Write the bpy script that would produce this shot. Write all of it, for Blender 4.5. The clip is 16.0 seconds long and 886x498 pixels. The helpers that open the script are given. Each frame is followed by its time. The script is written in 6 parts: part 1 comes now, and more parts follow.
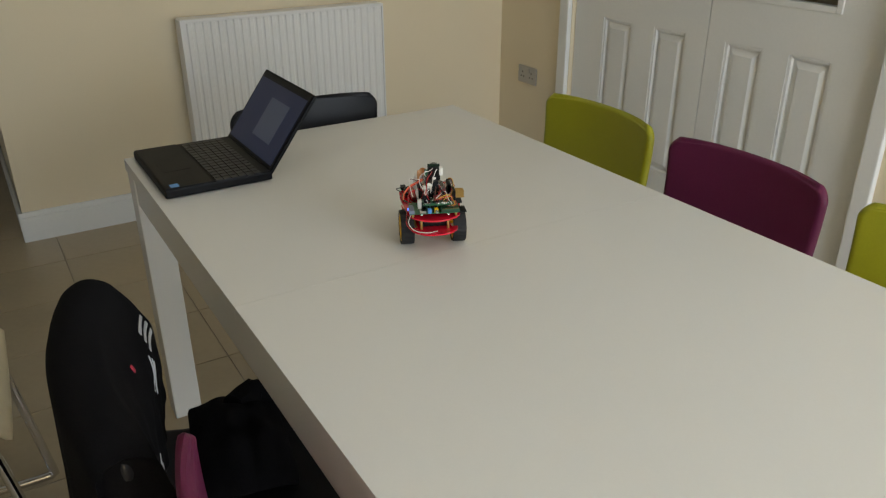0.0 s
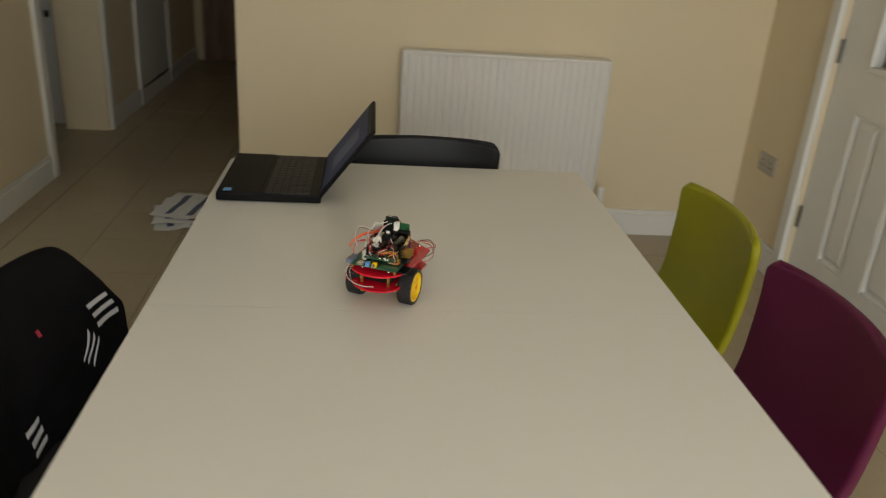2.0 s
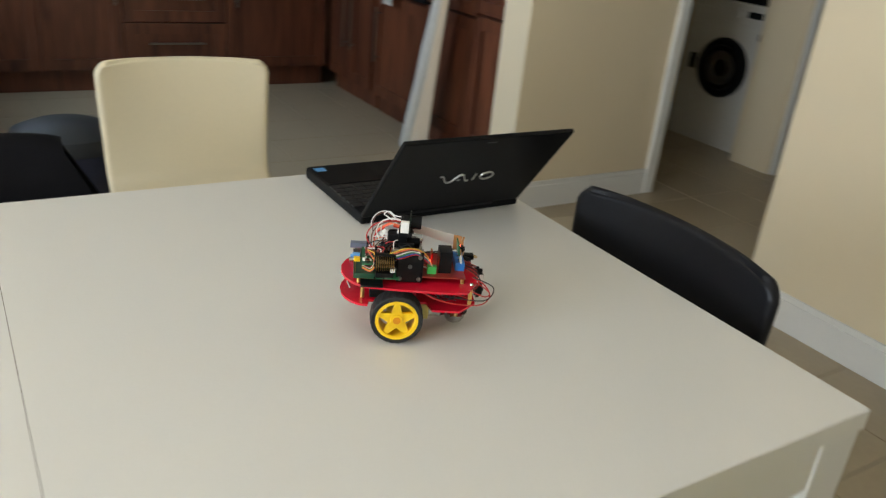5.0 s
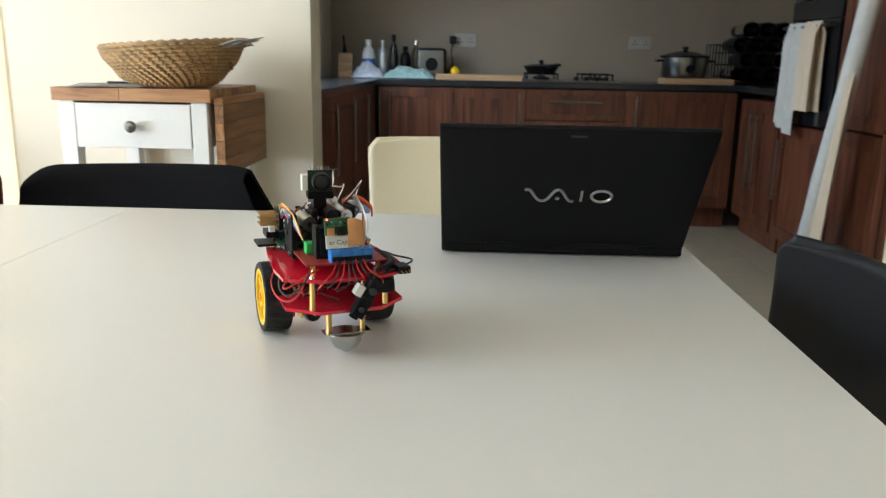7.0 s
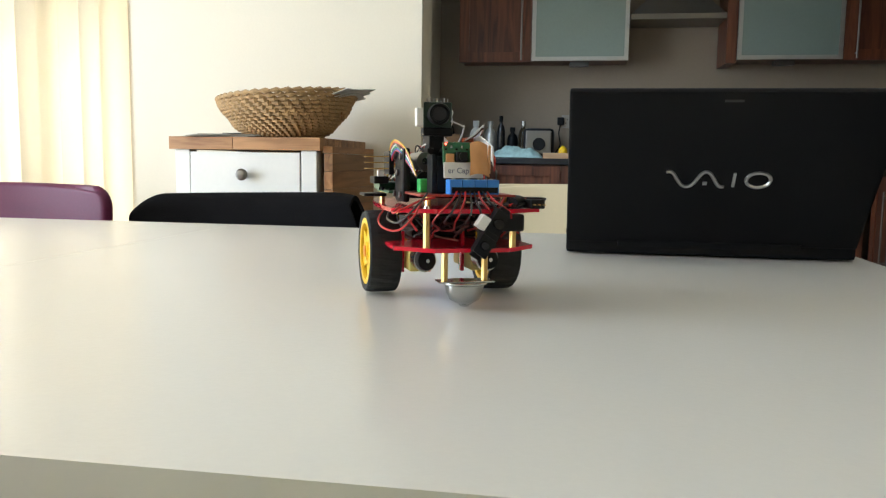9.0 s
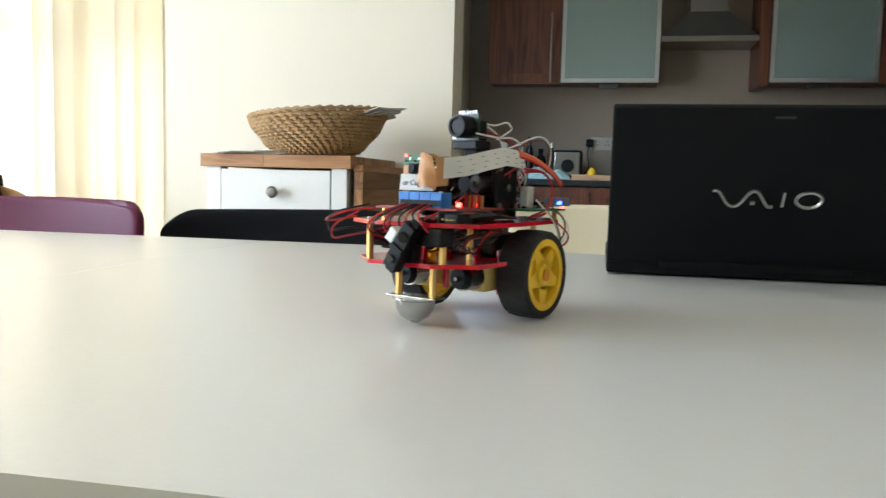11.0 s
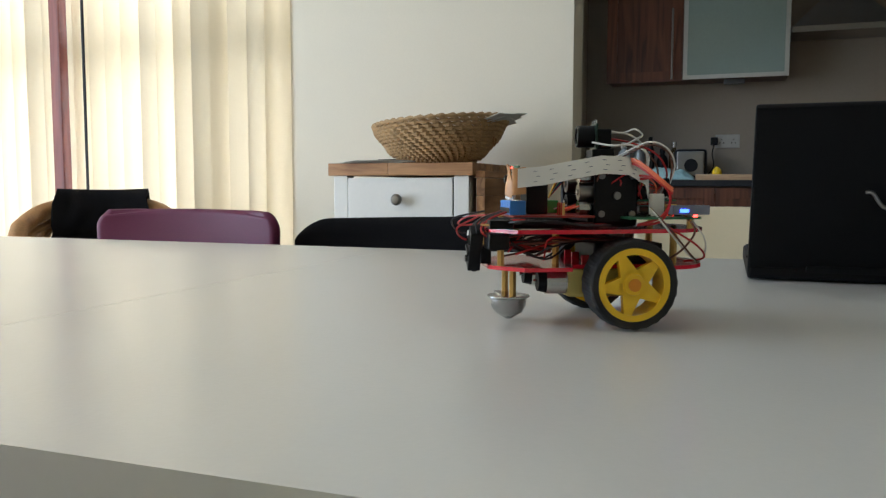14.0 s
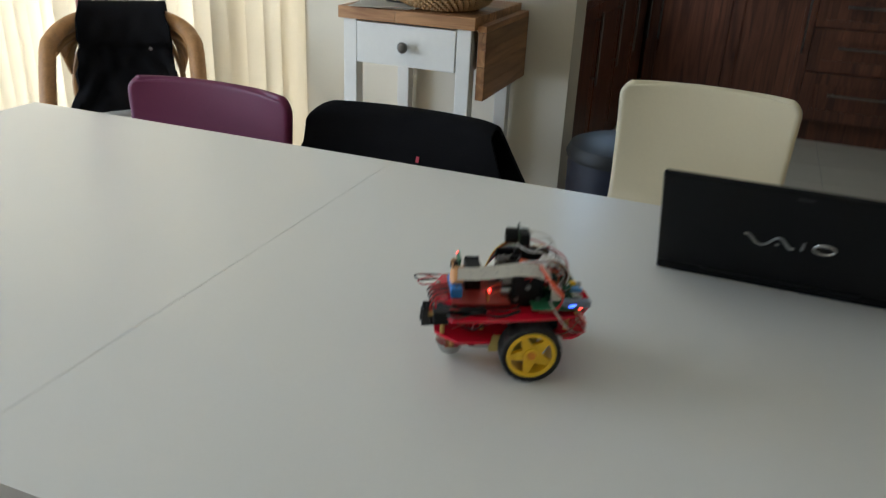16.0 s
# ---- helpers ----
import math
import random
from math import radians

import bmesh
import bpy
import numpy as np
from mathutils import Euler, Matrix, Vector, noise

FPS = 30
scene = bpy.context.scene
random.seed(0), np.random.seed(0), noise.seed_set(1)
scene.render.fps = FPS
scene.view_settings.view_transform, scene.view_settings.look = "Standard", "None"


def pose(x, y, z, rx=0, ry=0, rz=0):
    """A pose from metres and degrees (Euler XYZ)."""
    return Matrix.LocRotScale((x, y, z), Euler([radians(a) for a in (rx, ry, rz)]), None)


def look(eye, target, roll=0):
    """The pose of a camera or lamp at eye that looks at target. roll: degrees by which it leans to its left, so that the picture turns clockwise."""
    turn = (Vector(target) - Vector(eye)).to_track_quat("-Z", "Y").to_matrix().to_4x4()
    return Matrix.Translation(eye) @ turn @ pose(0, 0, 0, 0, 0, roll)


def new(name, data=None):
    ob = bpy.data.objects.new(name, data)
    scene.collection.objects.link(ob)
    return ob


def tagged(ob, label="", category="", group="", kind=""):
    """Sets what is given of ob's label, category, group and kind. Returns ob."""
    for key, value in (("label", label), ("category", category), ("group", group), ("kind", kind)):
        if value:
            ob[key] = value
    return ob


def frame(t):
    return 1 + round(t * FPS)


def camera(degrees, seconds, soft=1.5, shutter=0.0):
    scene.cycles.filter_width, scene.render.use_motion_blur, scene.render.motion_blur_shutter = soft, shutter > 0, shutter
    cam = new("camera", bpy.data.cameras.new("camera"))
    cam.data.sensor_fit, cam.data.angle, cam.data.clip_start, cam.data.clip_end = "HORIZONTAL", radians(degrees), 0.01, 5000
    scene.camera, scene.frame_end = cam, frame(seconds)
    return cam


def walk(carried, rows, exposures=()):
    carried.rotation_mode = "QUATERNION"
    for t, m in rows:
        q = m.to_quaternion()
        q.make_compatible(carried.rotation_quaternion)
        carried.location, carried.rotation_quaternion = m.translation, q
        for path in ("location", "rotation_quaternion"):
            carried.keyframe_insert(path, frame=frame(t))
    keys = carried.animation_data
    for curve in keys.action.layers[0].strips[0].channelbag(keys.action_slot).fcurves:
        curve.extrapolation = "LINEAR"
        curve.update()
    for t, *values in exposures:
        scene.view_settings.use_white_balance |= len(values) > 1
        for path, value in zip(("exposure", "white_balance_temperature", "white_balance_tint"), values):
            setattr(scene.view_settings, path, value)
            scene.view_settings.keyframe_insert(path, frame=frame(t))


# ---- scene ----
cam = camera(58.65, 16.0, soft=1.25, shutter=0.5)
PATH = [
    (0, (-0.76, -1.983, 1.366), (0.175, -0.437, 0.51), -0.2),
    (0.5, (-0.711, -1.999, 1.371), (0.167, -0.413, 0.527), -0.9),
    (1, (-0.569, -2.008, 1.369), (0.153, -0.323, 0.569), 0.9),
    (1.5, (-0.387, -2.034, 1.384), (0.167, -0.291, 0.574), 0.1),
    (2, (-0.11, -2.078, 1.369), (0.086, -0.243, 0.598), 4.1),
    (2.5, (0.121, -2.05, 1.372), (0.05, -0.212, 0.588), 3.4),
    (3, (0.287, -1.883, 1.333), (-0.13, -0.087, 0.558), 3.5),
    (3.5, (0.512, -1.645, 1.313), (-0.203, 0.058, 0.546), 3.7),
    (4, (0.697, -1.406, 1.302), (-0.309, 0.137, 0.524), 5.4),
    (4.3, (0.755, -1.248, 1.282), (-0.408, 0.187, 0.516), 6.2),
    (4.5, (0.78, -1.15, 1.276), (-0.467, 0.206, 0.497), 5.5),
    (5, (0.85, -0.882, 1.247), (-0.67, 0.13, 0.43), 6.1),
    (7.3, (0.799, -0.269, 0.957), (-1.154, -0.42, 0.556), 1.5),
    (7.5, (0.824, -0.257, 0.941), (-1.135, -0.455, 0.591), 2.1),
    (8, (0.813, -0.276, 0.913), (-1.163, -0.558, 0.784), -0.3),
    (8.5, (0.746, -0.314, 0.859), (-1.224, -0.63, 0.729), 0.3),
    (8.7, (0.722, -0.324, 0.848), (-1.239, -0.651, 0.627), 0.8),
    (10.8, (0.697, -0.339, 0.839), (-1.263, -0.697, 0.669), 1.6),
    (11, (0.695, -0.345, 0.839), (-1.259, -0.735, 0.671), 1.4),
    (11.5, (0.698, -0.349, 0.84), (-1.238, -0.822, 0.668), 0.4),
    (12, (0.697, -0.352, 0.841), (-1.227, -0.876, 0.688), 0.4),
    (12.5, (0.696, -0.353, 0.841), (-1.222, -0.9, 0.699), 0.2),
    (13, (0.698, -0.354, 0.841), (-1.214, -0.921, 0.694), 0.2),
    (13.5, (0.702, -0.356, 0.842), (-1.2, -0.956, 0.687), -0.0),
    (14, (0.706, -0.362, 0.844), (-1.171, -1.033, 0.681), 0.1),
    (14.5, (0.705, -0.362, 0.843), (-1.168, -1.04, 0.668), 0.2),
    (15, (0.707, -0.363, 0.847), (-1.164, -1.043, 0.657), 0.1),
    (15.5, (0.748, -0.356, 0.924), (-1.086, -0.986, 0.433), 3.2),
    (16, (0.831, -0.266, 1.202), (-0.88, -0.904, 0.387), 2.7),
]
walk(cam, [(t, look(eye, target, roll)) for t, eye, target, roll in PATH],
     [(0, -0.88, 6650, 11), (1.5, -0.88, 6680, 11), (2.0, -1.06, 7600, 13), (2.5, -1.0, 7150, 12), (3.0, -0.86, 6900, 11), (4.0, -0.6, 6550, 11), (5.0, -0.13, 6550, 12), (7.5, 0.15, 6200, 11), (8.5, 0.12, 6230, 11),
      (11.0, 0.11, 5980, 10), (12.5, -0.37, 5930, 11), (14.5, -0.70, 5930, 11), (15.4, -0.78, 5950, 10), (16.0, -0.82, 5900, 10)])


# ---------- world and light ----------
world = bpy.data.worlds.new("sky")
scene.world = world
world.use_nodes = True
_n, _l = world.node_tree.nodes, world.node_tree.links
_sky = _n.new("ShaderNodeTexSky")
_sky.sky_type, _sky.sun_disc = "NISHITA", False
_sky.sun_elevation, _sky.sun_rotation = radians(38), radians(-100)
_l.new(_sky.outputs[0], _n["Background"].inputs[0])
_n["Background"].inputs[1].default_value = 0.12
sun = new("sun", bpy.data.lights.new("sun", "SUN"))
sun.data.energy, sun.data.angle, sun.data.color = 1.8, radians(0.6), (1.0, 0.93, 0.82)
sun.matrix_basis = look((-6, -1.5, 5.2), (0, -2.6, 0))


def sky_window(name, eye, target, w, h, energy, color, roll=0):
    """An area lamp in a window's opening, for the sky's light."""
    la = new(name, bpy.data.lights.new(name, "AREA"))
    la.data.shape, la.data.size, la.data.size_y = "RECTANGLE", w, h
    la.data.energy, la.data.color = energy, color
    la.matrix_basis = look(eye, target, roll)
    return la


sky_window("blind_window_light", (-2.02, -3.3, 1.15), (0, -3.3, 1.15), 2.0, 2.9, 138, (0.97, 0.98, 1.0), 90)
sky_window("garden_window_light", (0.55, -3.86, 1.15), (0.55, 0, 1.0), 2.0, 1.9, 150, (0.78, 0.89, 1.0))
sky_window("kitchen_window_light", (-3.0, -1.24, 1.5), (-2.9, -0.1, 0.0), 1.3, 0.9, 25, (0.58, 0.78, 1.0)).data.spread = radians(150)


# ---------- materials ----------
def mat(name, color, rough=0.5, metal=0.0, vary=0.08, scale=6.0, bump=0.0, bscale=60.0, stretch=(1, 1, 1), spec=0.5, coat=0.0, rvary=0.08):
    """A surface with large and fine variation of its colour, and a fine relief."""
    m = bpy.data.materials.new(name)
    m.use_nodes = True
    n, l = m.node_tree.nodes, m.node_tree.links
    b = n["Principled BSDF"]
    b.inputs["Roughness"].default_value, b.inputs["Metallic"].default_value = rough, metal
    b.inputs["Specular IOR Level"].default_value = spec
    b.inputs["Coat Weight"].default_value = coat
    tc, mp = n.new("ShaderNodeTexCoord"), n.new("ShaderNodeMapping")
    mp.inputs["Scale"].default_value = stretch
    l.new(tc.outputs["Object"], mp.inputs[0])
    big, fine = n.new("ShaderNodeTexNoise"), n.new("ShaderNodeTexNoise")
    big.inputs["Scale"].default_value, big.inputs["Detail"].default_value = scale, 3
    fine.inputs["Scale"].default_value, fine.inputs["Detail"].default_value = bscale, 4
    l.new(mp.outputs[0], big.inputs[0]), l.new(mp.outputs[0], fine.inputs[0])
    add = n.new("ShaderNodeMath")
    add.operation = "ADD"
    l.new(big.outputs[0], add.inputs[0]), l.new(fine.outputs[0], add.inputs[1])
    mr = n.new("ShaderNodeMapRange")
    mr.inputs[1].default_value, mr.inputs[2].default_value = 0.5, 1.5
    mr.inputs[3].default_value, mr.inputs[4].default_value = 1 - vary, 1 + vary
    l.new(add.outputs[0], mr.inputs[0])
    mix = n.new("ShaderNodeVectorMath")
    mix.operation = "SCALE"
    mix.inputs[0].default_value = color
    l.new(mr.outputs[0], mix.inputs["Scale"])
    l.new(mix.outputs[0], b.inputs["Base Color"])
    if rough < 0.95 and metal < 0.5:
        rr = n.new("ShaderNodeMapRange")
        rr.inputs[1].default_value, rr.inputs[2].default_value = 0.0, 1.0
        rr.inputs[3].default_value, rr.inputs[4].default_value = rough * (1 - rvary), min(1, rough * (1 + rvary))
        l.new(big.outputs[0], rr.inputs[0]), l.new(rr.outputs[0], b.inputs["Roughness"])
    if bump:
        bp = n.new("ShaderNodeBump")
        bp.inputs["Strength"].default_value, bp.inputs["Distance"].default_value = bump, 0.002
        l.new(fine.outputs[0], bp.inputs["Height"]), l.new(bp.outputs[0], b.inputs["Normal"])
    return m


def wood(name, dark, light, axis="Z", scale=5.0, rough=0.4, piece=0.25):
    """Wood with grain along one axis; each board takes its own tone."""
    m = bpy.data.materials.new(name)
    m.use_nodes = True
    n, l = m.node_tree.nodes, m.node_tree.links
    b = n["Principled BSDF"]
    tc, mp = n.new("ShaderNodeTexCoord"), n.new("ShaderNodeMapping")
    s = [scale * 6] * 3
    s["XYZ".index(axis)] = scale * 0.5
    mp.inputs["Scale"].default_value = s
    l.new(tc.outputs["Object"], mp.inputs[0])
    info, geo = n.new("ShaderNodeObjectInfo"), n.new("ShaderNodeNewGeometry")
    rnd = n.new("ShaderNodeMath")
    rnd.operation = "ADD"
    l.new(info.outputs["Random"], rnd.inputs[0]), l.new(geo.outputs["Random Per Island"], rnd.inputs[1])
    off = n.new("ShaderNodeVectorMath")
    off.operation = "ADD"
    l.new(mp.outputs[0], off.inputs[0])
    sc = n.new("ShaderNodeMath")
    sc.operation = "MULTIPLY"
    sc.inputs[1].default_value = 37.0
    l.new(rnd.outputs[0], sc.inputs[0]), l.new(sc.outputs[0], off.inputs[1])
    grain, fig = n.new("ShaderNodeTexNoise"), n.new("ShaderNodeTexNoise")
    grain.inputs["Scale"].default_value, grain.inputs["Detail"].default_value = 1.0, 8
    grain.inputs["Distortion"].default_value = 1.2
    fig.inputs["Scale"].default_value = 0.25
    l.new(off.outputs[0], grain.inputs[0]), l.new(off.outputs[0], fig.inputs[0])
    ramp = n.new("ShaderNodeValToRGB")
    ramp.color_ramp.elements[0].position, ramp.color_ramp.elements[1].position = 0.32, 0.68
    ramp.color_ramp.elements[0].color, ramp.color_ramp.elements[1].color = (*dark, 1), (*light, 1)
    l.new(grain.outputs[0], ramp.inputs[0])
    tone = n.new("ShaderNodeMath")
    tone.operation = "ADD"
    l.new(fig.outputs[0], tone.inputs[0])
    fr = n.new("ShaderNodeMath")
    fr.operation = "FRACT"
    l.new(sc.outputs[0], fr.inputs[0]), l.new(fr.outputs[0], tone.inputs[1])
    mr = n.new("ShaderNodeMapRange")
    mr.inputs[1].default_value, mr.inputs[2].default_value = 0.3, 1.7
    mr.inputs[3].default_value, mr.inputs[4].default_value = 1 - piece, 1 + piece
    l.new(tone.outputs[0], mr.inputs[0])
    mix = n.new("ShaderNodeVectorMath")
    mix.operation = "SCALE"
    l.new(ramp.outputs[0], mix.inputs[0]), l.new(mr.outputs[0], mix.inputs["Scale"])
    l.new(mix.outputs[0], b.inputs["Base Color"])
    b.inputs["Roughness"].default_value = rough
    bp = n.new("ShaderNodeBump")
    bp.inputs["Strength"].default_value, bp.inputs["Distance"].default_value = 0.15, 0.001
    l.new(grain.outputs[0], bp.inputs["Height"]), l.new(bp.outputs[0], b.inputs["Normal"])
    return m


def glow(name, color, strength):
    m = bpy.data.materials.new(name)
    m.use_nodes = True
    b = m.node_tree.nodes["Principled BSDF"]
    b.inputs["Base Color"].default_value = (*color, 1)
    b.inputs["Emission Color"].default_value, b.inputs["Emission Strength"].default_value = (*color, 1), strength
    return m


def glass(name, color, rough, alpha_mix=0.0):
    m = bpy.data.materials.new(name)
    m.use_nodes = True
    b = m.node_tree.nodes["Principled BSDF"]
    b.inputs["Base Color"].default_value = (*color, 1)
    b.inputs["Roughness"].default_value, b.inputs["Transmission Weight"].default_value = rough, 1 - alpha_mix
    b.inputs["IOR"].default_value = 1.45
    return m


def blind_cloth(name, color, through_color):
    m = bpy.data.materials.new(name)
    m.use_nodes = True
    n, l = m.node_tree.nodes, m.node_tree.links
    out = n["Material Output"]
    d, t, mx = n.new("ShaderNodeBsdfDiffuse"), n.new("ShaderNodeBsdfTranslucent"), n.new("ShaderNodeMixShader")
    tc, ns, mr, vm = n.new("ShaderNodeTexCoord"), n.new("ShaderNodeTexNoise"), n.new("ShaderNodeMapRange"), n.new("ShaderNodeVectorMath")
    ns.inputs["Scale"].default_value, ns.inputs["Detail"].default_value = 220, 3
    mr.inputs[3].default_value, mr.inputs[4].default_value = 0.94, 1.04
    info, each, both = n.new("ShaderNodeObjectInfo"), n.new("ShaderNodeMapRange"), n.new("ShaderNodeMath")
    each.inputs[3].default_value, each.inputs[4].default_value = 0.80, 1.10
    both.operation = "MULTIPLY"
    l.new(info.outputs["Random"], each.inputs[0]), l.new(mr.outputs[0], both.inputs[0]), l.new(each.outputs[0], both.inputs[1])
    vm.operation = "SCALE"
    vm.inputs[0].default_value = through_color
    l.new(tc.outputs["Object"], ns.inputs[0]), l.new(ns.outputs[0], mr.inputs[0]), l.new(both.outputs[0], vm.inputs["Scale"])
    d.inputs[0].default_value = (*color, 1)
    l.new(vm.outputs[0], t.inputs[0])
    mx.inputs[0].default_value = 0.62
    l.new(d.outputs[0], mx.inputs[1]), l.new(t.outputs[0], mx.inputs[2]), l.new(mx.outputs[0], out.inputs[0])
    return m


WALL = mat("cream_paint", (0.76, 0.645, 0.45), 0.75, vary=0.03, scale=1.2, bump=0.12, bscale=180)
WHITE_WALL = mat("pale_paint", (0.74, 0.685, 0.565), 0.7, vary=0.03, scale=1.5, bump=0.1, bscale=180)
CEIL = mat("ceiling_paint", (0.8, 0.79, 0.76), 0.85, vary=0.02, scale=1)
GLOSS = mat("white_gloss_paint", (0.78, 0.77, 0.73), 0.35, vary=0.03, scale=3, bump=0.05, bscale=90)
RADWHITE = mat("radiator_enamel", (0.76, 0.74, 0.7), 0.35, vary=0.02, scale=3)
TILE = mat("beige_floor_tile", (0.40, 0.325, 0.215), 0.3, vary=0.08, scale=3, bump=0.08, bscale=40)
GROUT = mat("grout", (0.3, 0.26, 0.2), 0.9, vary=0.1, scale=20, bump=0.3)
TABLE = mat("white_table_foil", (0.74, 0.73, 0.69), 0.25, vary=0.015, scale=4, bump=0.04, bscale=260, spec=0.45, rvary=0.02)
WALNUT = wood("walnut_front", (0.06, 0.018, 0.009), (0.18, 0.058, 0.026), "Z", 4.0, 0.38)
BLOCK = wood("butcher_block", (0.22, 0.095, 0.035), (0.45, 0.24, 0.10), "Y", 6.0, 0.45, 0.35)
LEAFWOOD = wood("drop_leaf_wood", (0.2, 0.085, 0.03), (0.42, 0.21, 0.085), "X", 6.0, 0.45, 0.35)
BOARDWOOD = wood("chopping_board_wood", (0.4, 0.22, 0.1), (0.6, 0.38, 0.2), "Y", 6.0, 0.5)
REDWOOD = wood("red_stained_post", (0.13, 0.025, 0.015), (0.24, 0.06, 0.035), "Z", 5.0, 0.35)
WORKTOP = mat("black_worktop", (0.02, 0.02, 0.021), 0.18, vary=0.4, scale=60, bscale=300)
SPLASH = mat("splash_tile", (0.31, 0.25, 0.185), 0.42, vary=0.06, scale=4, bump=0.06)
STEEL = mat("brushed_steel", (0.25, 0.24, 0.225), 0.28, 1.0, 0.08, 3, 0.05, 150, (1, 1, 8))
ALU = mat("satin_aluminium", (0.52, 0.53, 0.51), 0.35, 0.7, 0.05)
SATIN = mat("satin_steel_plate", (0.42, 0.40, 0.37), 0.38, 0.5, 0.04)
CHROME = mat("chrome", (0.7, 0.7, 0.7), 0.08, 1.0, 0.02)
FROST = mat("frosted_glass_front", (0.25, 0.32, 0.285), 0.3, vary=0.05, scale=2, coat=0.3)
BLACK = mat("black_plastic", (0.005, 0.005, 0.0055), 0.45, spec=0.2, vary=0.2, scale=30, bump=0.1, bscale=300)
LAPTOP = mat("laptop_black", (0.004, 0.004, 0.0045), 0.5, spec=0.16, vary=0.15, scale=20, bump=0.05, bscale=500)
RUBBER = mat("tyre_rubber", (0.012, 0.012, 0.012), 0.75, vary=0.2, scale=80, bump=0.2, bscale=200)
JOINT = mat("joint_shadow_gap", (0.115, 0.095, 0.075), 0.8, vary=0.2, scale=30)
YELLOW = mat("yellow_plastic", (0.92, 0.57, 0.012), 0.35, vary=0.06, scale=60)
DULLYEL = mat("gearbox_plastic", (0.6, 0.5, 0.15), 0.5, vary=0.08, scale=60)
RED = mat("red_acrylic", (0.78, 0.010, 0.035), 0.12, vary=0.06, scale=30, coat=0.4)
RED.node_tree.nodes["Principled BSDF"].inputs["Transmission Weight"].default_value = 0.2
REDPLASTIC = mat("red_plastic", (0.5, 0.02, 0.02), 0.4, vary=0.1, scale=60)
BRASS = mat("brass", (0.58, 0.38, 0.13), 0.4, 1.0, 0.1, 80)
CASTER = mat("caster_steel", (0.46, 0.47, 0.46), 0.22, 1.0, 0.1, 60)
PCB = mat("green_circuit_board", (0.02, 0.13, 0.055), 0.35, vary=0.35, scale=150, bscale=500)
PCBRED = mat("red_circuit_board", (0.3, 0.03, 0.02), 0.4, vary=0.3, scale=150)
BLUE = mat("blue_plastic", (0.03, 0.19, 0.58), 0.4, vary=0.08, scale=60)
PALEBLUE = mat("pale_blue_plastic", (0.12, 0.35, 0.7), 0.4, vary=0.08, scale=60)
GREEN = mat("green_plastic", (0.05, 0.45, 0.1), 0.4, vary=0.08, scale=60)
WHITEP = mat("white_plastic", (0.75, 0.74, 0.7), 0.45, vary=0.04, scale=40)
IVORY = mat("ivory_shell", (0.68, 0.60, 0.42), 0.4, vary=0.03, scale=5, bump=0.06, bscale=120)
TAPE = mat("brown_tape", (0.55, 0.27, 0.1), 0.5, vary=0.15, scale=80, bump=0.2, bscale=120)
SILVER = mat("silver_metal", (0.48, 0.48, 0.47), 0.3, 1.0, 0.05)
LIME = mat("lime_vinyl", (0.32, 0.31, 0.012), 0.42, vary=0.08, scale=8, bump=0.15, bscale=250)
PURPLE = mat("plum_vinyl", (0.115, 0.014, 0.05), 0.45, spec=0.28, vary=0.1, scale=8, bump=0.15, bscale=250)
BLACKV = mat("black_vinyl", (0.008, 0.008, 0.010), 0.45, spec=0.3, vary=0.15, scale=8, bump=0.15, bscale=250)
CLOTH = mat("black_jersey", (0.007, 0.0065, 0.0072), 0.95, spec=0.08, vary=0.25, scale=15, bump=0.4, bscale=400)
STRIPE = mat("white_stripe", (0.6, 0.6, 0.62), 0.8, vary=0.08, scale=60, bump=0.2, bscale=300)
WICKER = mat("straw_weave", (0.44, 0.28, 0.13), 0.65, vary=0.45, scale=35, bump=0.5, bscale=220)
CANE = mat("cane", (0.31, 0.155, 0.052), 0.55, vary=0.35, scale=30, bump=0.4, bscale=200)
PAPER = mat("paper", (0.7, 0.69, 0.66), 0.8, vary=0.06, scale=25)
PRINT = mat("printed_ink", (0.12, 0.14, 0.2), 0.8, vary=0.2, scale=60)
TOWEL = mat("towel_cotton", (0.55, 0.53, 0.48), 0.95, vary=0.12, scale=25, bump=0.5, bscale=300)
CANVAS = mat("canvas_cotton", (0.62, 0.5, 0.36), 0.9, vary=0.08, scale=12, bump=0.3, bscale=250)
SCREEN = glow("laptop_screen", (0.014, 0.019, 0.045), 0.8)
SCREEN2 = glow("laptop_window", (0.05, 0.06, 0.09), 0.7)
KEY = mat("key_plastic", (0.010, 0.010, 0.011), 0.5, vary=0.1)
LEDRED = glow("red_light", (1.0, 0.03, 0.02), 22)
LEDBLUE = glow("blue_light", (0.05, 0.12, 1.0), 10)
BLIND = blind_cloth("blind_fabric", (0.78, 0.73, 0.6), (0.86, 0.80, 0.67))
PANE = glass("window_pane", (1, 1, 1), 0.0)
CLEARBAG = glass("clear_polythene", (0.95, 0.95, 0.95), 0.15)
BOLT = mat("dark_bolt", (0.2, 0.2, 0.2), 0.4, 1.0)
DARKGLASS = mat("dark_oven_glass", (0.01, 0.01, 0.011), 0.08, vary=0.1)
LAWN = mat("lawn", (0.06, 0.1, 0.03), 0.9, vary=0.3, scale=3)
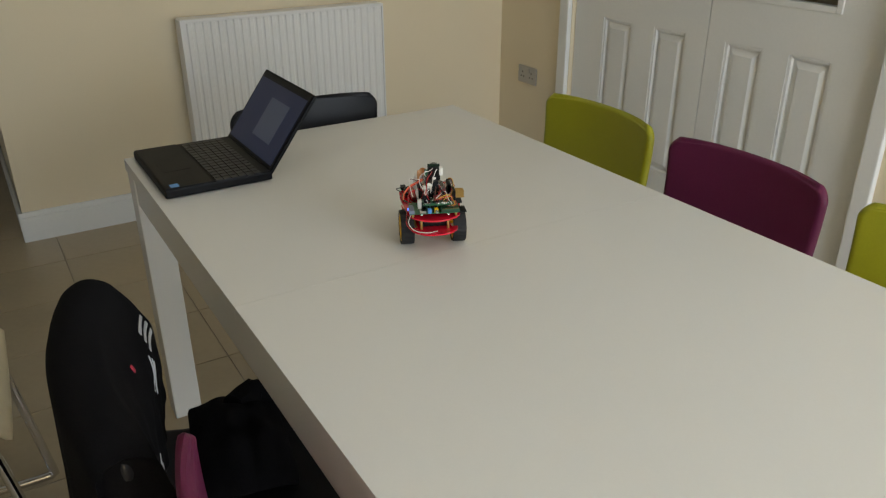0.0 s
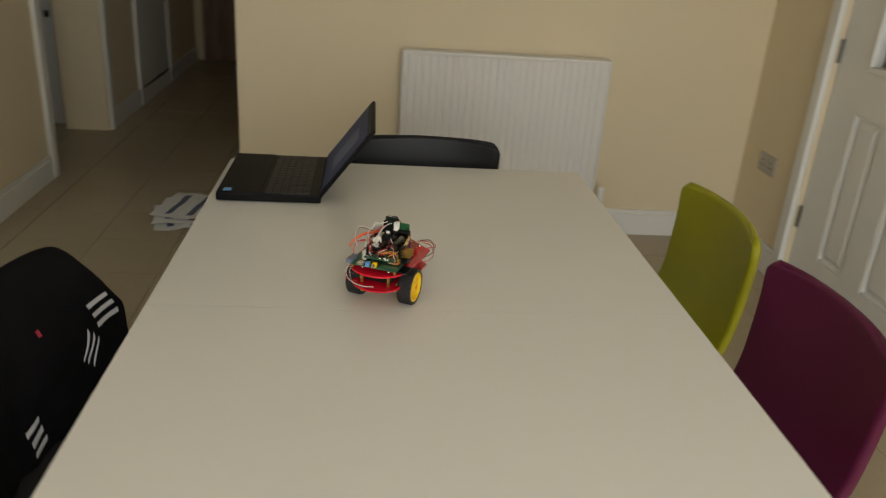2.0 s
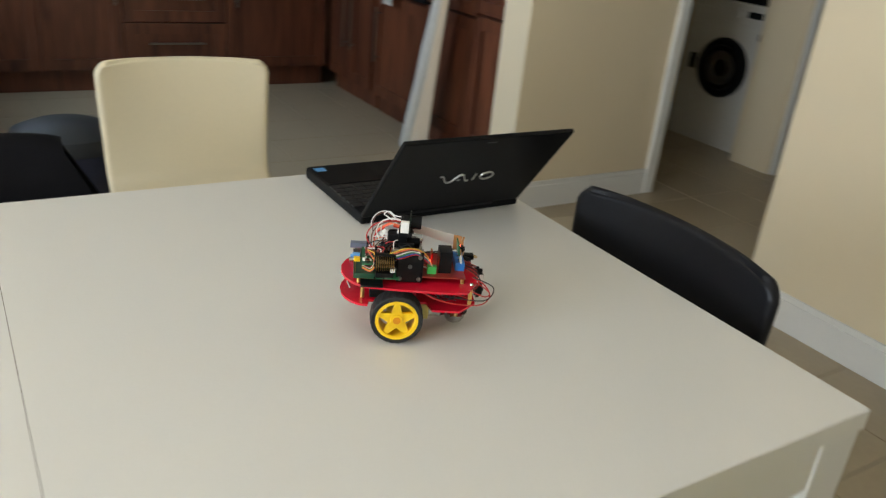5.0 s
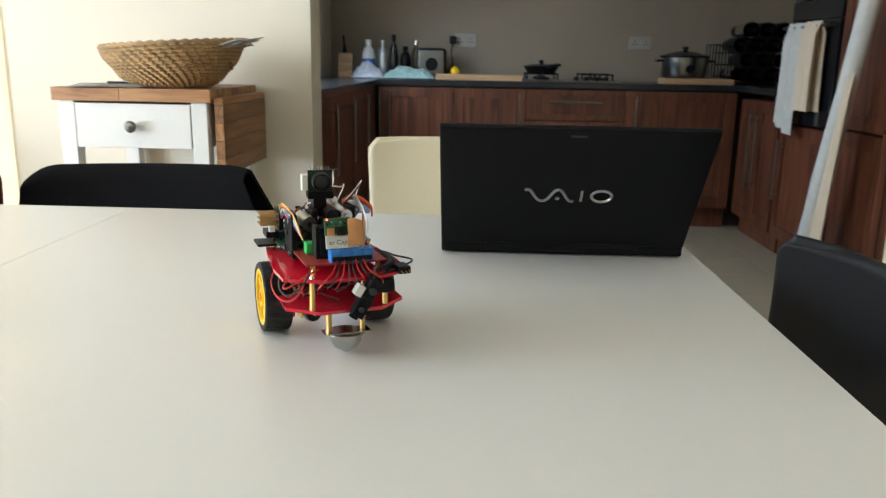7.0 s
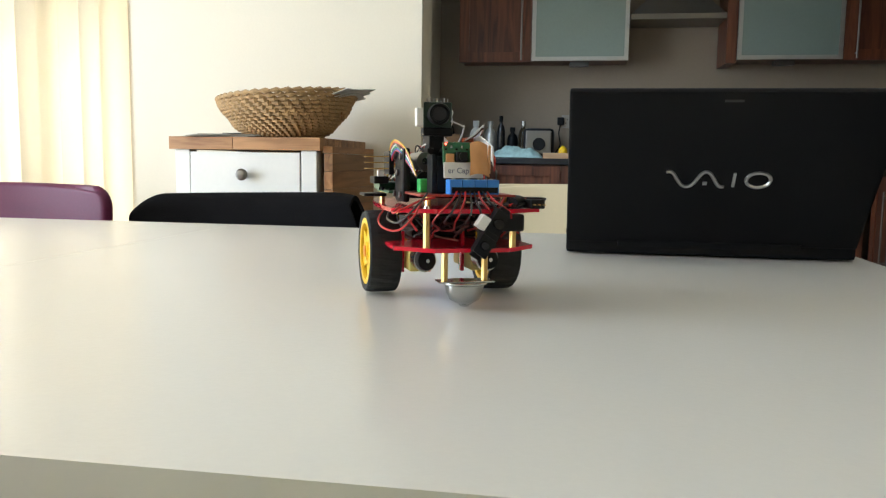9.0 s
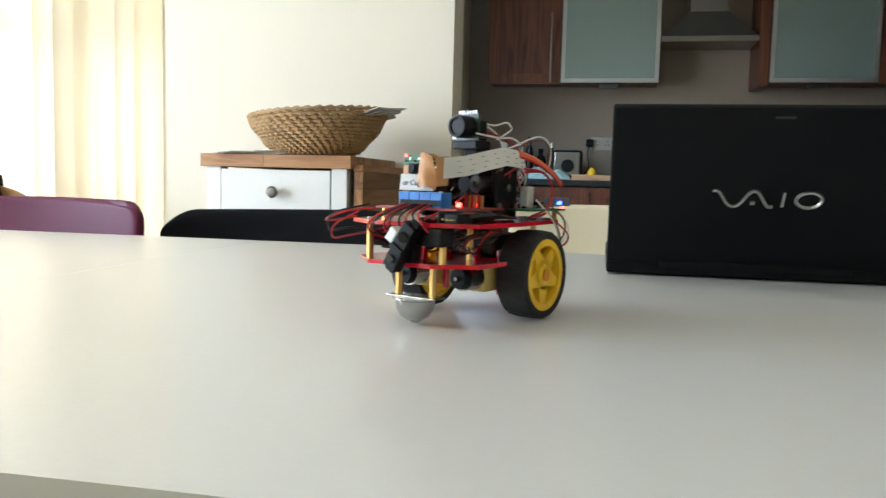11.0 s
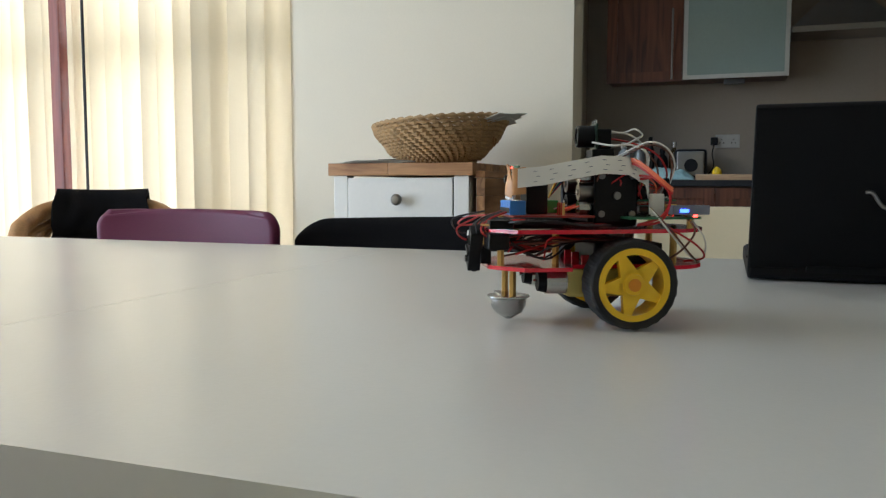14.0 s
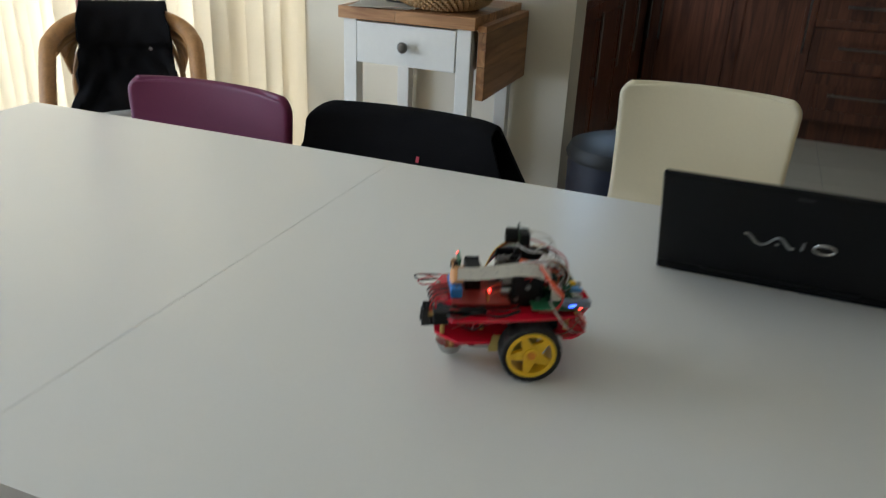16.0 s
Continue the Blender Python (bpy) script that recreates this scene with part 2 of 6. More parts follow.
WIRES = {"red": mat("wire_red", (0.45, 0.015, 0.015), 0.4), "black": mat("wire_black", (0.012, 0.012, 0.012), 0.4),
         "white": mat("wire_white", (0.7, 0.68, 0.64), 0.45), "orange": mat("wire_orange", (0.72, 0.15, 0.06), 0.45),
         "brown": mat("wire_brown", (0.12, 0.04, 0.02), 0.45), "yellow": mat("wire_yellow", (0.7, 0.45, 0.04), 0.45),
         "blue": mat("wire_blue", (0.03, 0.08, 0.35), 0.45), "green": mat("wire_green", (0.03, 0.25, 0.06), 0.45)}


# ---------- building helpers ----------
def part(name, bm, material, parent=None, label="", m=None, smooth=False):
    me = bpy.data.meshes.new(name)
    bm.to_mesh(me)
    bm.free()
    me.materials.append(material)
    if smooth:
        me.shade_smooth()
        me.set_sharp_from_angle(angle=radians(40))
    ob = new(name, me)
    ob.parent = parent
    if m is not None:
        ob.matrix_basis = m
    if label:
        ob["label"] = label
    return ob


def structure(name, bm, material, label=""):
    return tagged(part(name, bm, material), label, "", "", "structure")


def thing(name, m, label, category, group=""):
    return tagged_at(new(name), m, label, category, group)


def tagged_at(ob, m, label, category, group):
    ob.matrix_basis = m
    return tagged(ob, label, category, group)


def box(bm, x0, x1, y0, y1, z0, z1, bevel=0.0, m=None):
    r = bmesh.ops.create_cube(bm, size=1.0)["verts"]
    for v in r:
        v.co = Vector((x0 + (v.co.x + 0.5) * (x1 - x0), y0 + (v.co.y + 0.5) * (y1 - y0), z0 + (v.co.z + 0.5) * (z1 - z0)))
    if m is not None:
        bmesh.ops.transform(bm, matrix=m, verts=r)
    if bevel:
        edges = list({e for v in r for e in v.link_edges})
        bmesh.ops.bevel(bm, geom=edges, offset=bevel, segments=2, affect="EDGES", profile=0.6)
    return bm


def boxm(x0, x1, y0, y1, z0, z1, bevel=0.0, m=None):
    return box(bmesh.new(), x0, x1, y0, y1, z0, z1, bevel, m)


def cyl(bm, a, b, r, r2=None, seg=16):
    a, b = Vector(a), Vector(b)
    d = b - a
    m = Matrix.Translation((a + b) / 2) @ d.to_track_quat("Z", "Y").to_matrix().to_4x4()
    bmesh.ops.create_cone(bm, cap_ends=True, segments=seg, radius1=r, radius2=r if r2 is None else r2, depth=d.length, matrix=m)
    return bm


def cylm(a, b, r, r2=None, seg=16):
    return cyl(bmesh.new(), a, b, r, r2, seg)


def lathe(bm, profile, seg=32, m=None):
    """Turns a profile of (radius, height) round the z axis."""
    rings = []
    for r, z in profile:
        if r < 1e-6:
            rings.append([bm.verts.new((0, 0, z))])
        else:
            rings.append([bm.verts.new((r * math.cos(2 * math.pi * i / seg), r * math.sin(2 * math.pi * i / seg), z)) for i in range(seg)])
    for p, q in zip(rings, rings[1:]):
        for i in range(seg):
            j = (i + 1) % seg
            if len(p) == 1 and len(q) == 1:
                continue
            if len(p) == 1:
                bm.faces.new((p[0], q[i], q[j]))
            elif len(q) == 1:
                bm.faces.new((p[i], p[j], q[0]))
            else:
                bm.faces.new((p[i], p[j], q[j], q[i]))
    if m is not None:
        bmesh.ops.transform(bm, matrix=m, verts=[v for ring in rings for v in ring])
    bmesh.ops.recalc_face_normals(bm, faces=bm.faces)
    return bm


def lathem(profile, seg=32, m=None):
    return lathe(bmesh.new(), profile, seg, m)


def prism(bm, outline, z0, z1):
    lo = [bm.verts.new((x, y, z0)) for x, y in outline]
    hi = [bm.verts.new((x, y, z1)) for x, y in outline]
    n = len(outline)
    bm.faces.new(lo[::-1]), bm.faces.new(hi)
    for i in range(n):
        bm.faces.new((lo[i], lo[(i + 1) % n], hi[(i + 1) % n], hi[i]))
    bmesh.ops.recalc_face_normals(bm, faces=bm.faces)
    return bm


def curve_points(pts, steps=8):
    pts = [Vector(p) for p in pts]
    ext = [2 * pts[0] - pts[1]] + pts + [2 * pts[-1] - pts[-2]]
    out = []
    for a, b, c, d in zip(ext, ext[1:], ext[2:], ext[3:]):
        for i in range(steps):
            t = i / steps
            out.append(0.5 * (2 * b + (c - a) * t + (2 * a - 5 * b + 4 * c - d) * t * t + (3 * b - a - 3 * c + d) * t ** 3))
    return out + [pts[-1]]


def tube(bm, pts, r, seg=8, steps=6, smooth=True):
    """A round tube along a line of points."""
    line = curve_points(pts, steps) if smooth else [Vector(p) for p in pts]
    up = Vector((0.123, 0.31, 0.94))
    rings = []
    for i, p in enumerate(line):
        d = (line[min(i + 1, len(line) - 1)] - line[max(i - 1, 0)]).normalized()
        s = d.cross(up)
        s = s.normalized() if s.length > 1e-4 else Vector((1, 0, 0))
        up = s.cross(d).normalized()
        rings.append([bm.verts.new(p + r * (math.cos(2 * math.pi * k / seg) * s + math.sin(2 * math.pi * k / seg) * up)) for k in range(seg)])
    for p, q in zip(rings, rings[1:]):
        for k in range(seg):
            bm.faces.new((p[k], p[(k + 1) % seg], q[(k + 1) % seg], q[k]))
    bm.faces.new(rings[0][::-1]), bm.faces.new(rings[-1])
    return bm


def tubem(pts, r, seg=8, steps=6, smooth=True):
    return tube(bmesh.new(), pts, r, seg, steps, smooth)


def sheet(bm, point, nu, nv, thick):
    """A curved panel from point(u, v), u and v from 0 to 1; thick is its thickness or a function of u and v."""
    grid = [[Vector(point(i / nu, j / nv)) for j in range(nv + 1)] for i in range(nu + 1)]
    front, back = [], []
    for i in range(nu + 1):
        fr, br = [], []
        for j in range(nv + 1):
            du = grid[min(i + 1, nu)][j] - grid[max(i - 1, 0)][j]
            dv = grid[i][min(j + 1, nv)] - grid[i][max(j - 1, 0)]
            n = du.cross(dv).normalized() * (thick(i / nu, j / nv) if callable(thick) else thick) / 2
            fr.append(bm.verts.new(grid[i][j] + n))
            br.append(bm.verts.new(grid[i][j] - n))
        front.append(fr), back.append(br)
    for i in range(nu):
        for j in range(nv):
            bm.faces.new((front[i][j], front[i + 1][j], front[i + 1][j + 1], front[i][j + 1]))
            bm.faces.new((back[i][j], back[i][j + 1], back[i + 1][j + 1], back[i + 1][j]))
    for i in range(nu):
        bm.faces.new((front[i][0], back[i][0], back[i + 1][0], front[i + 1][0]))
        bm.faces.new((front[i][nv], front[i + 1][nv], back[i + 1][nv], back[i][nv]))
    for j in range(nv):
        bm.faces.new((front[0][j], front[0][j + 1], back[0][j + 1], back[0][j]))
        bm.faces.new((front[nu][j], back[nu][j], back[nu][j + 1], front[nu][j + 1]))
    bmesh.ops.recalc_face_normals(bm, faces=bm.faces)
    return bm


def sheetm(point, nu, nv, thick):
    return sheet(bmesh.new(), point, nu, nv, thick)


# ---------- the rooms ----------
T = 0.336  # floor tile pitch
FLOOR = structure("floor", boxm(-5.2, 2.6, -4.0, 7.2, -0.12, -0.004), GROUT, "beige square floor tiles with fine grout joints")
structure("ceiling", boxm(-5.2, 2.6, -4.0, 7.2, 2.4, 2.52), CEIL, "plain white painted ceiling")


def wall(name, parts, material, label):
    bm = bmesh.new()
    for p in parts:
        box(bm, *p)
    return structure(name, bm, material, label)


wall("wall_radiator", [(-0.69, 1.68, 1.455, 1.60, -0.004, 2.4)], WALL, "cream painted wall behind the radiator")
wall("wall_hall_side", [(-0.69, -0.555, 1.60, 6.9, -0.004, 2.4)], WALL, "cream painted hall wall")
wall("wall_doors", [(1.68, 1.80, 0.90, 1.6, -0.004, 2.4), (1.68, 1.80, -3.98, -0.60, -0.004, 2.4), (1.68, 1.80, -0.60, 0.90, 2.06, 2.4)], WALL,
     "cream painted wall round the double doors")
wall("wall_window", [(-1.90, -1.74, -1.80, -0.813, -0.004, 2.4), (-1.90, -1.74, -3.98, -3.86, -0.004, 2.4), (-1.90, -1.74, -3.86, -1.80, 2.2, 2.4)],
     WHITE_WALL, "pale painted wall beside the blinds")
wall("wall_kitchen_pier", [(-1.915, -1.735, 1.14, 2.03, -0.004, 2.4), (-1.915, -1.735, 2.03, 2.96, 2.05, 2.4), (-2.0, -1.735, 2.96, 6.9, -0.004, 2.4),
                           (-1.90, -1.74, -0.813, 1.14, 2.25, 2.4)], WALL, "cream painted pier between kitchen and hall")
wall("wall_kitchen_back", [(-4.78, -4.65, -1.4, 2.05, -0.004, 2.4)], SPLASH, "beige tiled kitchen wall")
wall("wall_kitchen_right", [(-4.65, -1.915, 1.92, 2.03, -0.004, 2.4)], WALL, "cream kitchen side wall behind the tall units")
wall("wall_utility", [(-3.4, -2.0, 3.72, 3.84, -0.004, 2.4), (-3.5, -3.4, 2.03, 3.84, -0.004, 2.4)], WALL, "cream utility room wall")
wall("wall_hall_end", [(-1.735, -0.69, 5.6, 5.7, -0.004, 2.4)], WALL, "cream wall at the end of the hall")
wall("wall_back", [(-1.74, -0.5, -3.98, -3.86, -0.004, 2.4), (1.6, 1.68, -3.98, -3.86, -0.004, 2.4), (-0.5, 1.6, -3.98, -3.86, 2.12, 2.4), (-0.5, 1.6, -3.98, -3.86, -0.004, 0.15)], WALL, "cream painted wall round the garden window")
win2 = tagged(new("window_2"), "plain white garden window", "window", "", "structure")
part("window_frame", box(box(box(bmesh.new(), -0.5, -0.44, -3.96, -3.9, 0.15, 2.12), 1.54, 1.6, -3.96, -3.9, 0.15, 2.12), 0.52, 0.58, -3.96, -3.9, 0.15, 2.12), GLOSS, win2)
wall("wall_kitchen_window_side", [(-4.65, -3.7, -1.40, -1.26, -0.004, 2.4), (-2.3, -1.90, -1.40, -1.26, -0.004, 2.4), (-3.7, -2.3, -1.40, -1.26, -0.004, 0.98), (-3.7, -2.3, -1.40, -1.26, 2.05, 2.4)], WHITE_WALL, "pale kitchen wall round its window")
wall("wall_hall_beyond", [(2.5, 2.6, -2.0, 2.0, -0.004, 2.4), (1.8, 2.5, 1.9, 2.0, -0.004, 2.4), (1.8, 2.5, -2.0, -1.9, -0.004, 2.4)], WALL, "cream hall wall beyond the doors")
structure("ground", boxm(-400, 400, -400, 400, -0.4, -0.3), LAWN, "mown green lawn outside")


def skirting(name, runs):
    bm = bmesh.new()
    for x0, x1, y0, y1 in runs:
        box(bm, x0, x1, y0, y1, 0, 0.105)
        cx0, cx1, cy0, cy1 = x0, x1, y0, y1
        if x1 - x0 > y1 - y0:
            cy0 += 0.007 if name != "baseboard_pier" else 0
        else:
            cx0, cx1 = (x0 + 0.004, x1 - 0.004)
        box(bm, cx0, cx1, cy0, cy1, 0.105, 0.125)
    return structure(name, bm, GLOSS, "white painted skirting board")


skirting("baseboard_radiator", [(-0.706, 1.664, 1.438, 1.455), (-0.706, -0.69, 1.455, 6.9)])
skirting("baseboard_doors", [(1.664, 1.68, 0.965, 1.438), (1.664, 1.68, -3.86, -0.665)])
skirting("baseboard_pier", [(-1.735, -1.718, 1.124, 1.97), (-1.735, -1.718, 3.02, 6.9), (-1.915, -1.735, 1.124, 1.14), (-1.74, -1.724, -1.8, -0.79)])


def trim_round(name, x0, x1, ya, yb, top, w=0.062):
    bm = bmesh.new()
    box(bm, x0, x1, ya - w, ya, 0, top + w, 0.006)
    box(bm, x0, x1, yb, yb + w, 0, top + w, 0.006)
    box(bm, x0, x1, ya, yb, top, top + w, 0.006)
    return structure(name, bm, GLOSS, "white moulded door architrave")


trim_round("trim_double_doors", 1.655, 1.68, -0.60, 0.90, 2.04)
trim_round("trim_utility", -1.735, -1.712, 2.03, 2.96, 2.05)
trim_round("trim_hall_door", -1.735, -1.712, 3.70, 4.5, 2.05)
structure("door_hall", boxm(-1.733, -1.722, 3.70, 4.5, 0.005, 2.05, 0.004), GLOSS, "closed white door in the hall")
structure("door_utility_lining", box(box(bmesh.new(), -1.93, -1.735, 2.03, 2.045, 0, 2.05), -2.0, -1.735, 2.945, 2.96, 0, 2.05), WALL, "cream door lining")
structure("door_hall_end", boxm(-1.66, -0.86, 5.56, 5.6, 0.005, 2.0, 0.004), wood("pale_brown_door", (0.2, 0.11, 0.07), (0.32, 0.2, 0.13), "Z", 4.0, 0.5), "closed brown wooden door at the hall's end")


def ring(bm, x0, x1, y0, y1, z0, z1, w, bev=0.0):
    """A rectangular frame in the plane across x."""
    box(bm, x0, x1, y0, y0 + w, z0, z1, bev), box(bm, x0, x1, y1 - w, y1, z0, z1, bev)
    box(bm, x0, x1, y0 + w, y1 - w, z0, z0 + w, bev), box(bm, x0, x1, y0 + w, y1 - w, z1 - w, z1, bev)
    return bm


def panel_door(name, y0, y1, hinge_at_y1):
    """A half-glazed panelled leaf, its face towards -x."""
    d = structure(name, bmesh.new(), GLOSS, "white panelled door leaf with small glazed panes")
    s0, s1, mid = (0.102, 0.19, 0.127) if hinge_at_y1 else (0.185, 0.086, 0.11)
    pw = (y1 - y0 - s0 - s1 - mid) / 2
    bm = bmesh.new()
    box(bm, 1.70, 1.74, y0, y0 + s0, 0.008, 2.035), box(bm, 1.70, 1.74, y1 - s1, y1, 0.008, 2.035)
    box(bm, 1.70, 1.74, y0 + s0 + pw, y0 + s0 + pw + mid, 0.2, 0.80)
    for z0, z1 in ((0.008, 0.2), (0.80, 0.955), (1.92, 2.035)):
        box(bm, 1.70, 1.74, y0 + s0, y1 - s1, z0, z1)
    part("door_frame", bm, GLOSS, d)
    for a in (y0 + s0, y0 + s0 + pw + mid):
        bm = bmesh.new()
        ring(bm, 1.702, 1.735, a, a + pw, 0.2, 0.80, 0.012, 0.004)
        box(bm, 1.715, 1.73, a + 0.012, a + pw - 0.012, 0.212, 0.788)
        r = bmesh.ops.create_cube(bm, size=1)["verts"]
        for v in r:
            inner = v.co.x < 0
            g = 0.042 if inner else 0.018
            v.co = Vector((1.703 if inner else 1.716, (a + g) if v.co.y < 0 else a + pw - g, 0.2 + g if v.co.z < 0 else 0.80 - g))
        part("door_panel", bm, GLOSS, d)
    bm = ring(bmesh.new(), 1.694, 1.742, y0 + s0, y1 - s1, 0.955, 1.92, 0.022, 0.004)
    yc = (y0 + s0 + y1 - s1) / 2
    box(bm, 1.698, 1.738, yc - 0.011, yc + 0.011, 0.977, 1.898)
    for k in (1, 2, 3):
        z = 0.955 + k * 0.241
        box(bm, 1.699, 1.737, y0 + s0 + 0.022, y1 - s1 - 0.022, z - 0.011, z + 0.011)
    part("glazing_bar", bm, GLOSS, d)
    for a, b in ((y0 + s0 + 0.022, yc - 0.011), (yc + 0.011, y1 - s1 - 0.022)):
        for k in range(4):
            z = 0.966 + k * 0.241
            p = part("pane", boxm(1.716, 1.720, a, b, z, z + 0.219), PANE, d)
            p.visible_shadow = False
    if not hinge_at_y1:
        ya = y1 - 0.075
        bm = cylm((1.70, ya, 0.985), (1.690, ya, 0.985), 0.026, seg=20)
        cyl(bm, (1.69, ya, 0.985), (1.655, ya, 0.985), 0.009)
        tube(bm, [(1.657, ya, 0.985), (1.652, ya + 0.02, 0.985), (1.652, ya + 0.105, 0.983)], 0.0085)
        part("door_handle", bm, STEEL, d, "brushed steel lever handle", smooth=True)
    for z in (0.32, 1.0, 1.75):
        part("hinge", cylm((1.693, y1 - 0.004 if hinge_at_y1 else y0 + 0.004, z - 0.045), (1.693, y1 - 0.004 if hinge_at_y1 else y0 + 0.004, z + 0.045), 0.007), STEEL, d, "steel hinge")


panel_door("door_1", 0.125, 0.895, True)
panel_door("door_2", -0.595, 0.121, False)


def double_socket(y, x, z, facing, label):
    s = thing("wall_socket", pose(x, y, z, 0, 0, facing), label, "socket")
    part("plate", boxm(0, 0.009, -0.073, 0.073, -0.043, 0.043, 0.004), SATIN, s)
    for k in (-0.035, 0.035):
        part("switch", boxm(0.008, 0.013, k - 0.006 - 0.02, k + 0.006 - 0.02, 0.012, 0.032, 0.001), SATIN, s)
        bm = bmesh.new()
        for a, b in ((0, 0.012), (-0.011, -0.01), (0.011, -0.01)):
            box(bm, 0.0085, 0.0098, k + a - 0.003, k + a + 0.003, b - 0.004, b + 0.004)
        part("pin_hole", bm, BLACK, s)
    return s


double_socket(1.21, 1.68, 0.45, 180, "satin steel double wall socket beside the double doors")
double_socket(-0.36, -4.65, 1.12, 0, "satin steel double wall socket above the worktop")
double_socket(0.80, -4.65, 1.12, 0, "satin steel double wall socket with a red switch above the hob")

# radiator
rad = thing("radiator", pose(0.485, 1.42, 0), "white ribbed panel radiator under no window, on brackets", "radiator")
rad["label"] = "white ribbed steel panel radiator fixed to the wall"
bm = bmesh.new()
n_rib = 27
prof = []
for k in range(n_rib):
    x = -0.44 + 0.88 * (k + 0.5) / n_rib
    prof += [(x - 0.013, -0.055), (x - 0.008, -0.0605), (x + 0.008, -0.0605), (x + 0.013, -0.055)]
prism(bm, [(-0.452, -0.02), (-0.452, -0.055)] + prof + [(0.452, -0.055), (0.452, -0.02)], 0.17, 0.826)
part("front_panel", bm, RADWHITE, rad)
part("top_grille", boxm(-0.455, 0.455, -0.062, 0.02, 0.826, 0.842, 0.005), RADWHITE, rad)
part("bottom_rail", boxm(-0.452, 0.452, -0.056, -0.018, 0.152, 0.17, 0.006), RADWHITE, rad)
for sx in (-1, 1):
    part("side_panel", boxm(sx * 0.457 - 0.004, sx * 0.457 + 0.004, -0.06, 0.02, 0.17, 0.838, 0.002), RADWHITE, rad)
    part("bracket", boxm(sx * 0.3 - 0.015, sx * 0.3 + 0.015, -0.02, 0.033, 0.25, 0.75), RADWHITE, rad)
bm = tubem([(0.47, -0.04, 0.172), (0.50, -0.04, 0.172), (0.50, -0.04, 0.10), (0.50, -0.04, 0.0)], 0.0075, 10, 4)
part("pipe", bm, CHROME, rad, "chrome pipe", smooth=True)
bm = tubem([(-0.47, -0.04, 0.172), (-0.50, -0.04, 0.172), (-0.50, -0.04, 0.10), (-0.50, -0.04, 0.0)], 0.0075, 10, 4)
part("pipe", bm, CHROME, rad, "chrome pipe", smooth=True)
part("valve", lathem([(0, 0), (0.013, 0), (0.013, 0.02), (0.017, 0.024), (0.018, 0.075), (0.013, 0.085), (0, 0.086)], 16, pose(0.50, -0.04, 0.17)), WHITEP, rad, "white thermostatic valve", smooth=True)
part("valve", lathem([(0, 0), (0.013, 0), (0.013, 0.02), (0.016, 0.024), (0.016, 0.05), (0, 0.052)], 16, pose(-0.50, -0.04, 0.17)), CHROME, rad, "chrome valve", smooth=True)

# window with vertical blinds
win = tagged(new("window_1"), "tall white patio window behind closed vertical blinds", "window", "", "structure")
bm = bmesh.new()
for y in (-1.83, -2.82, -3.83):
    box(bm, -1.87, -1.81, y - 0.03, y + 0.03, 0, 2.2)
box(bm, -1.87, -1.81, -3.83, -1.83, 2.13, 2.2), box(bm, -1.87, -1.81, -3.83, -1.83, 0, 0.07)
box(bm, -1.865, -1.815, -3.80, -1.86, 1.29, 1.41), box(bm, -1.866, -1.814, -2.19, -2.07, 0.07, 2.13)
part("window_frame", bm, GLOSS, win)
for a, b in ((-2.79, -1.86), (-3.80, -2.85)):
    p = part("pane", boxm(-1.843, -1.838, a, b, 0.07, 2.13), PANE, win)
    p.visible_shadow = False
blinds = thing("vertical_blind", pose(-1.715, 0, 0), "cream fabric vertical blinds drawn closed over the window", "blind")
part("head_rail", boxm(-0.02, 0.02, -3.86, -1.80, 2.2, 2.235, 0.003), WHITEP, blinds)
for k in range(27):
    y = -1.835 - k * 0.0765
    tilt = 24 + random.uniform(-13, 10) + (14 if k % 7 == 3 else 0)
    sh = pose(random.uniform(-0.006, 0.006), y, 0, 0, 0, tilt)
    bm = sheetm(lambda u, v: (0.006 * math.sin(math.pi * u), (u - 0.5) * 0.089, 0.05 + v * 2.15), 4, 1, 0.0008)
    part("slat", bm, BLIND, blinds, m=sh, smooth=True)
post = thing("wooden_post", pose(-1.630, -2.722, 0), "red-brown stained wooden post standing before the blinds", "post")
part("shaft", boxm(-0.02, 0.02, -0.024, 0.024, 0, 2.4, 0.005), REDWOOD, post)
cord = thing("blind_cord", pose(-1.655, -2.63, 0), "thin dark cord hanging beside the blinds", "cord")
part("cord", tubem([(0, 0, 2.2), (0.002, 0.002, 1.3), (0, 0, 0.0)], 0.006, 6), BLACKV, cord)


# ---------- dining table ----------
H = 0.74
table = thing("dining_table", pose(0, -0.875, 0), "white rectangular dining table with square legs and a middle joint", "table")
for y0, y1 in ((-0.875, 0.01358), (0.01442, 0.875)):
    part("tabletop", boxm(-0.475, 0.475, y0, y1, H - 0.028, H, 0.0), TABLE, table)
part("joint_strip", boxm(-0.473, 0.473, 0.01359, 0.01441, H - 0.02, H - 0.0006), JOINT, table, "dark joint line")
for sx in (-1, 1):
    part("apron", boxm(sx * 0.460 - 0.010, sx * 0.460 + 0.010, -0.802, 0.802, H - 0.100, H - 0.028, 0.002), TABLE, table)
for sy in (-1, 1):
    part("apron", boxm(-0.400, 0.400, sy * 0.860 - 0.010, sy * 0.860 + 0.010, H - 0.100, H - 0.028, 0.002), TABLE, table)
    for sx in (-1, 1):
        x, y = sx * 0.437, sy * 0.837
        part("leg", boxm(x - 0.036, x + 0.036, y - 0.036, y + 0.036, 0, H - 0.028, 0.004), TABLE, table)


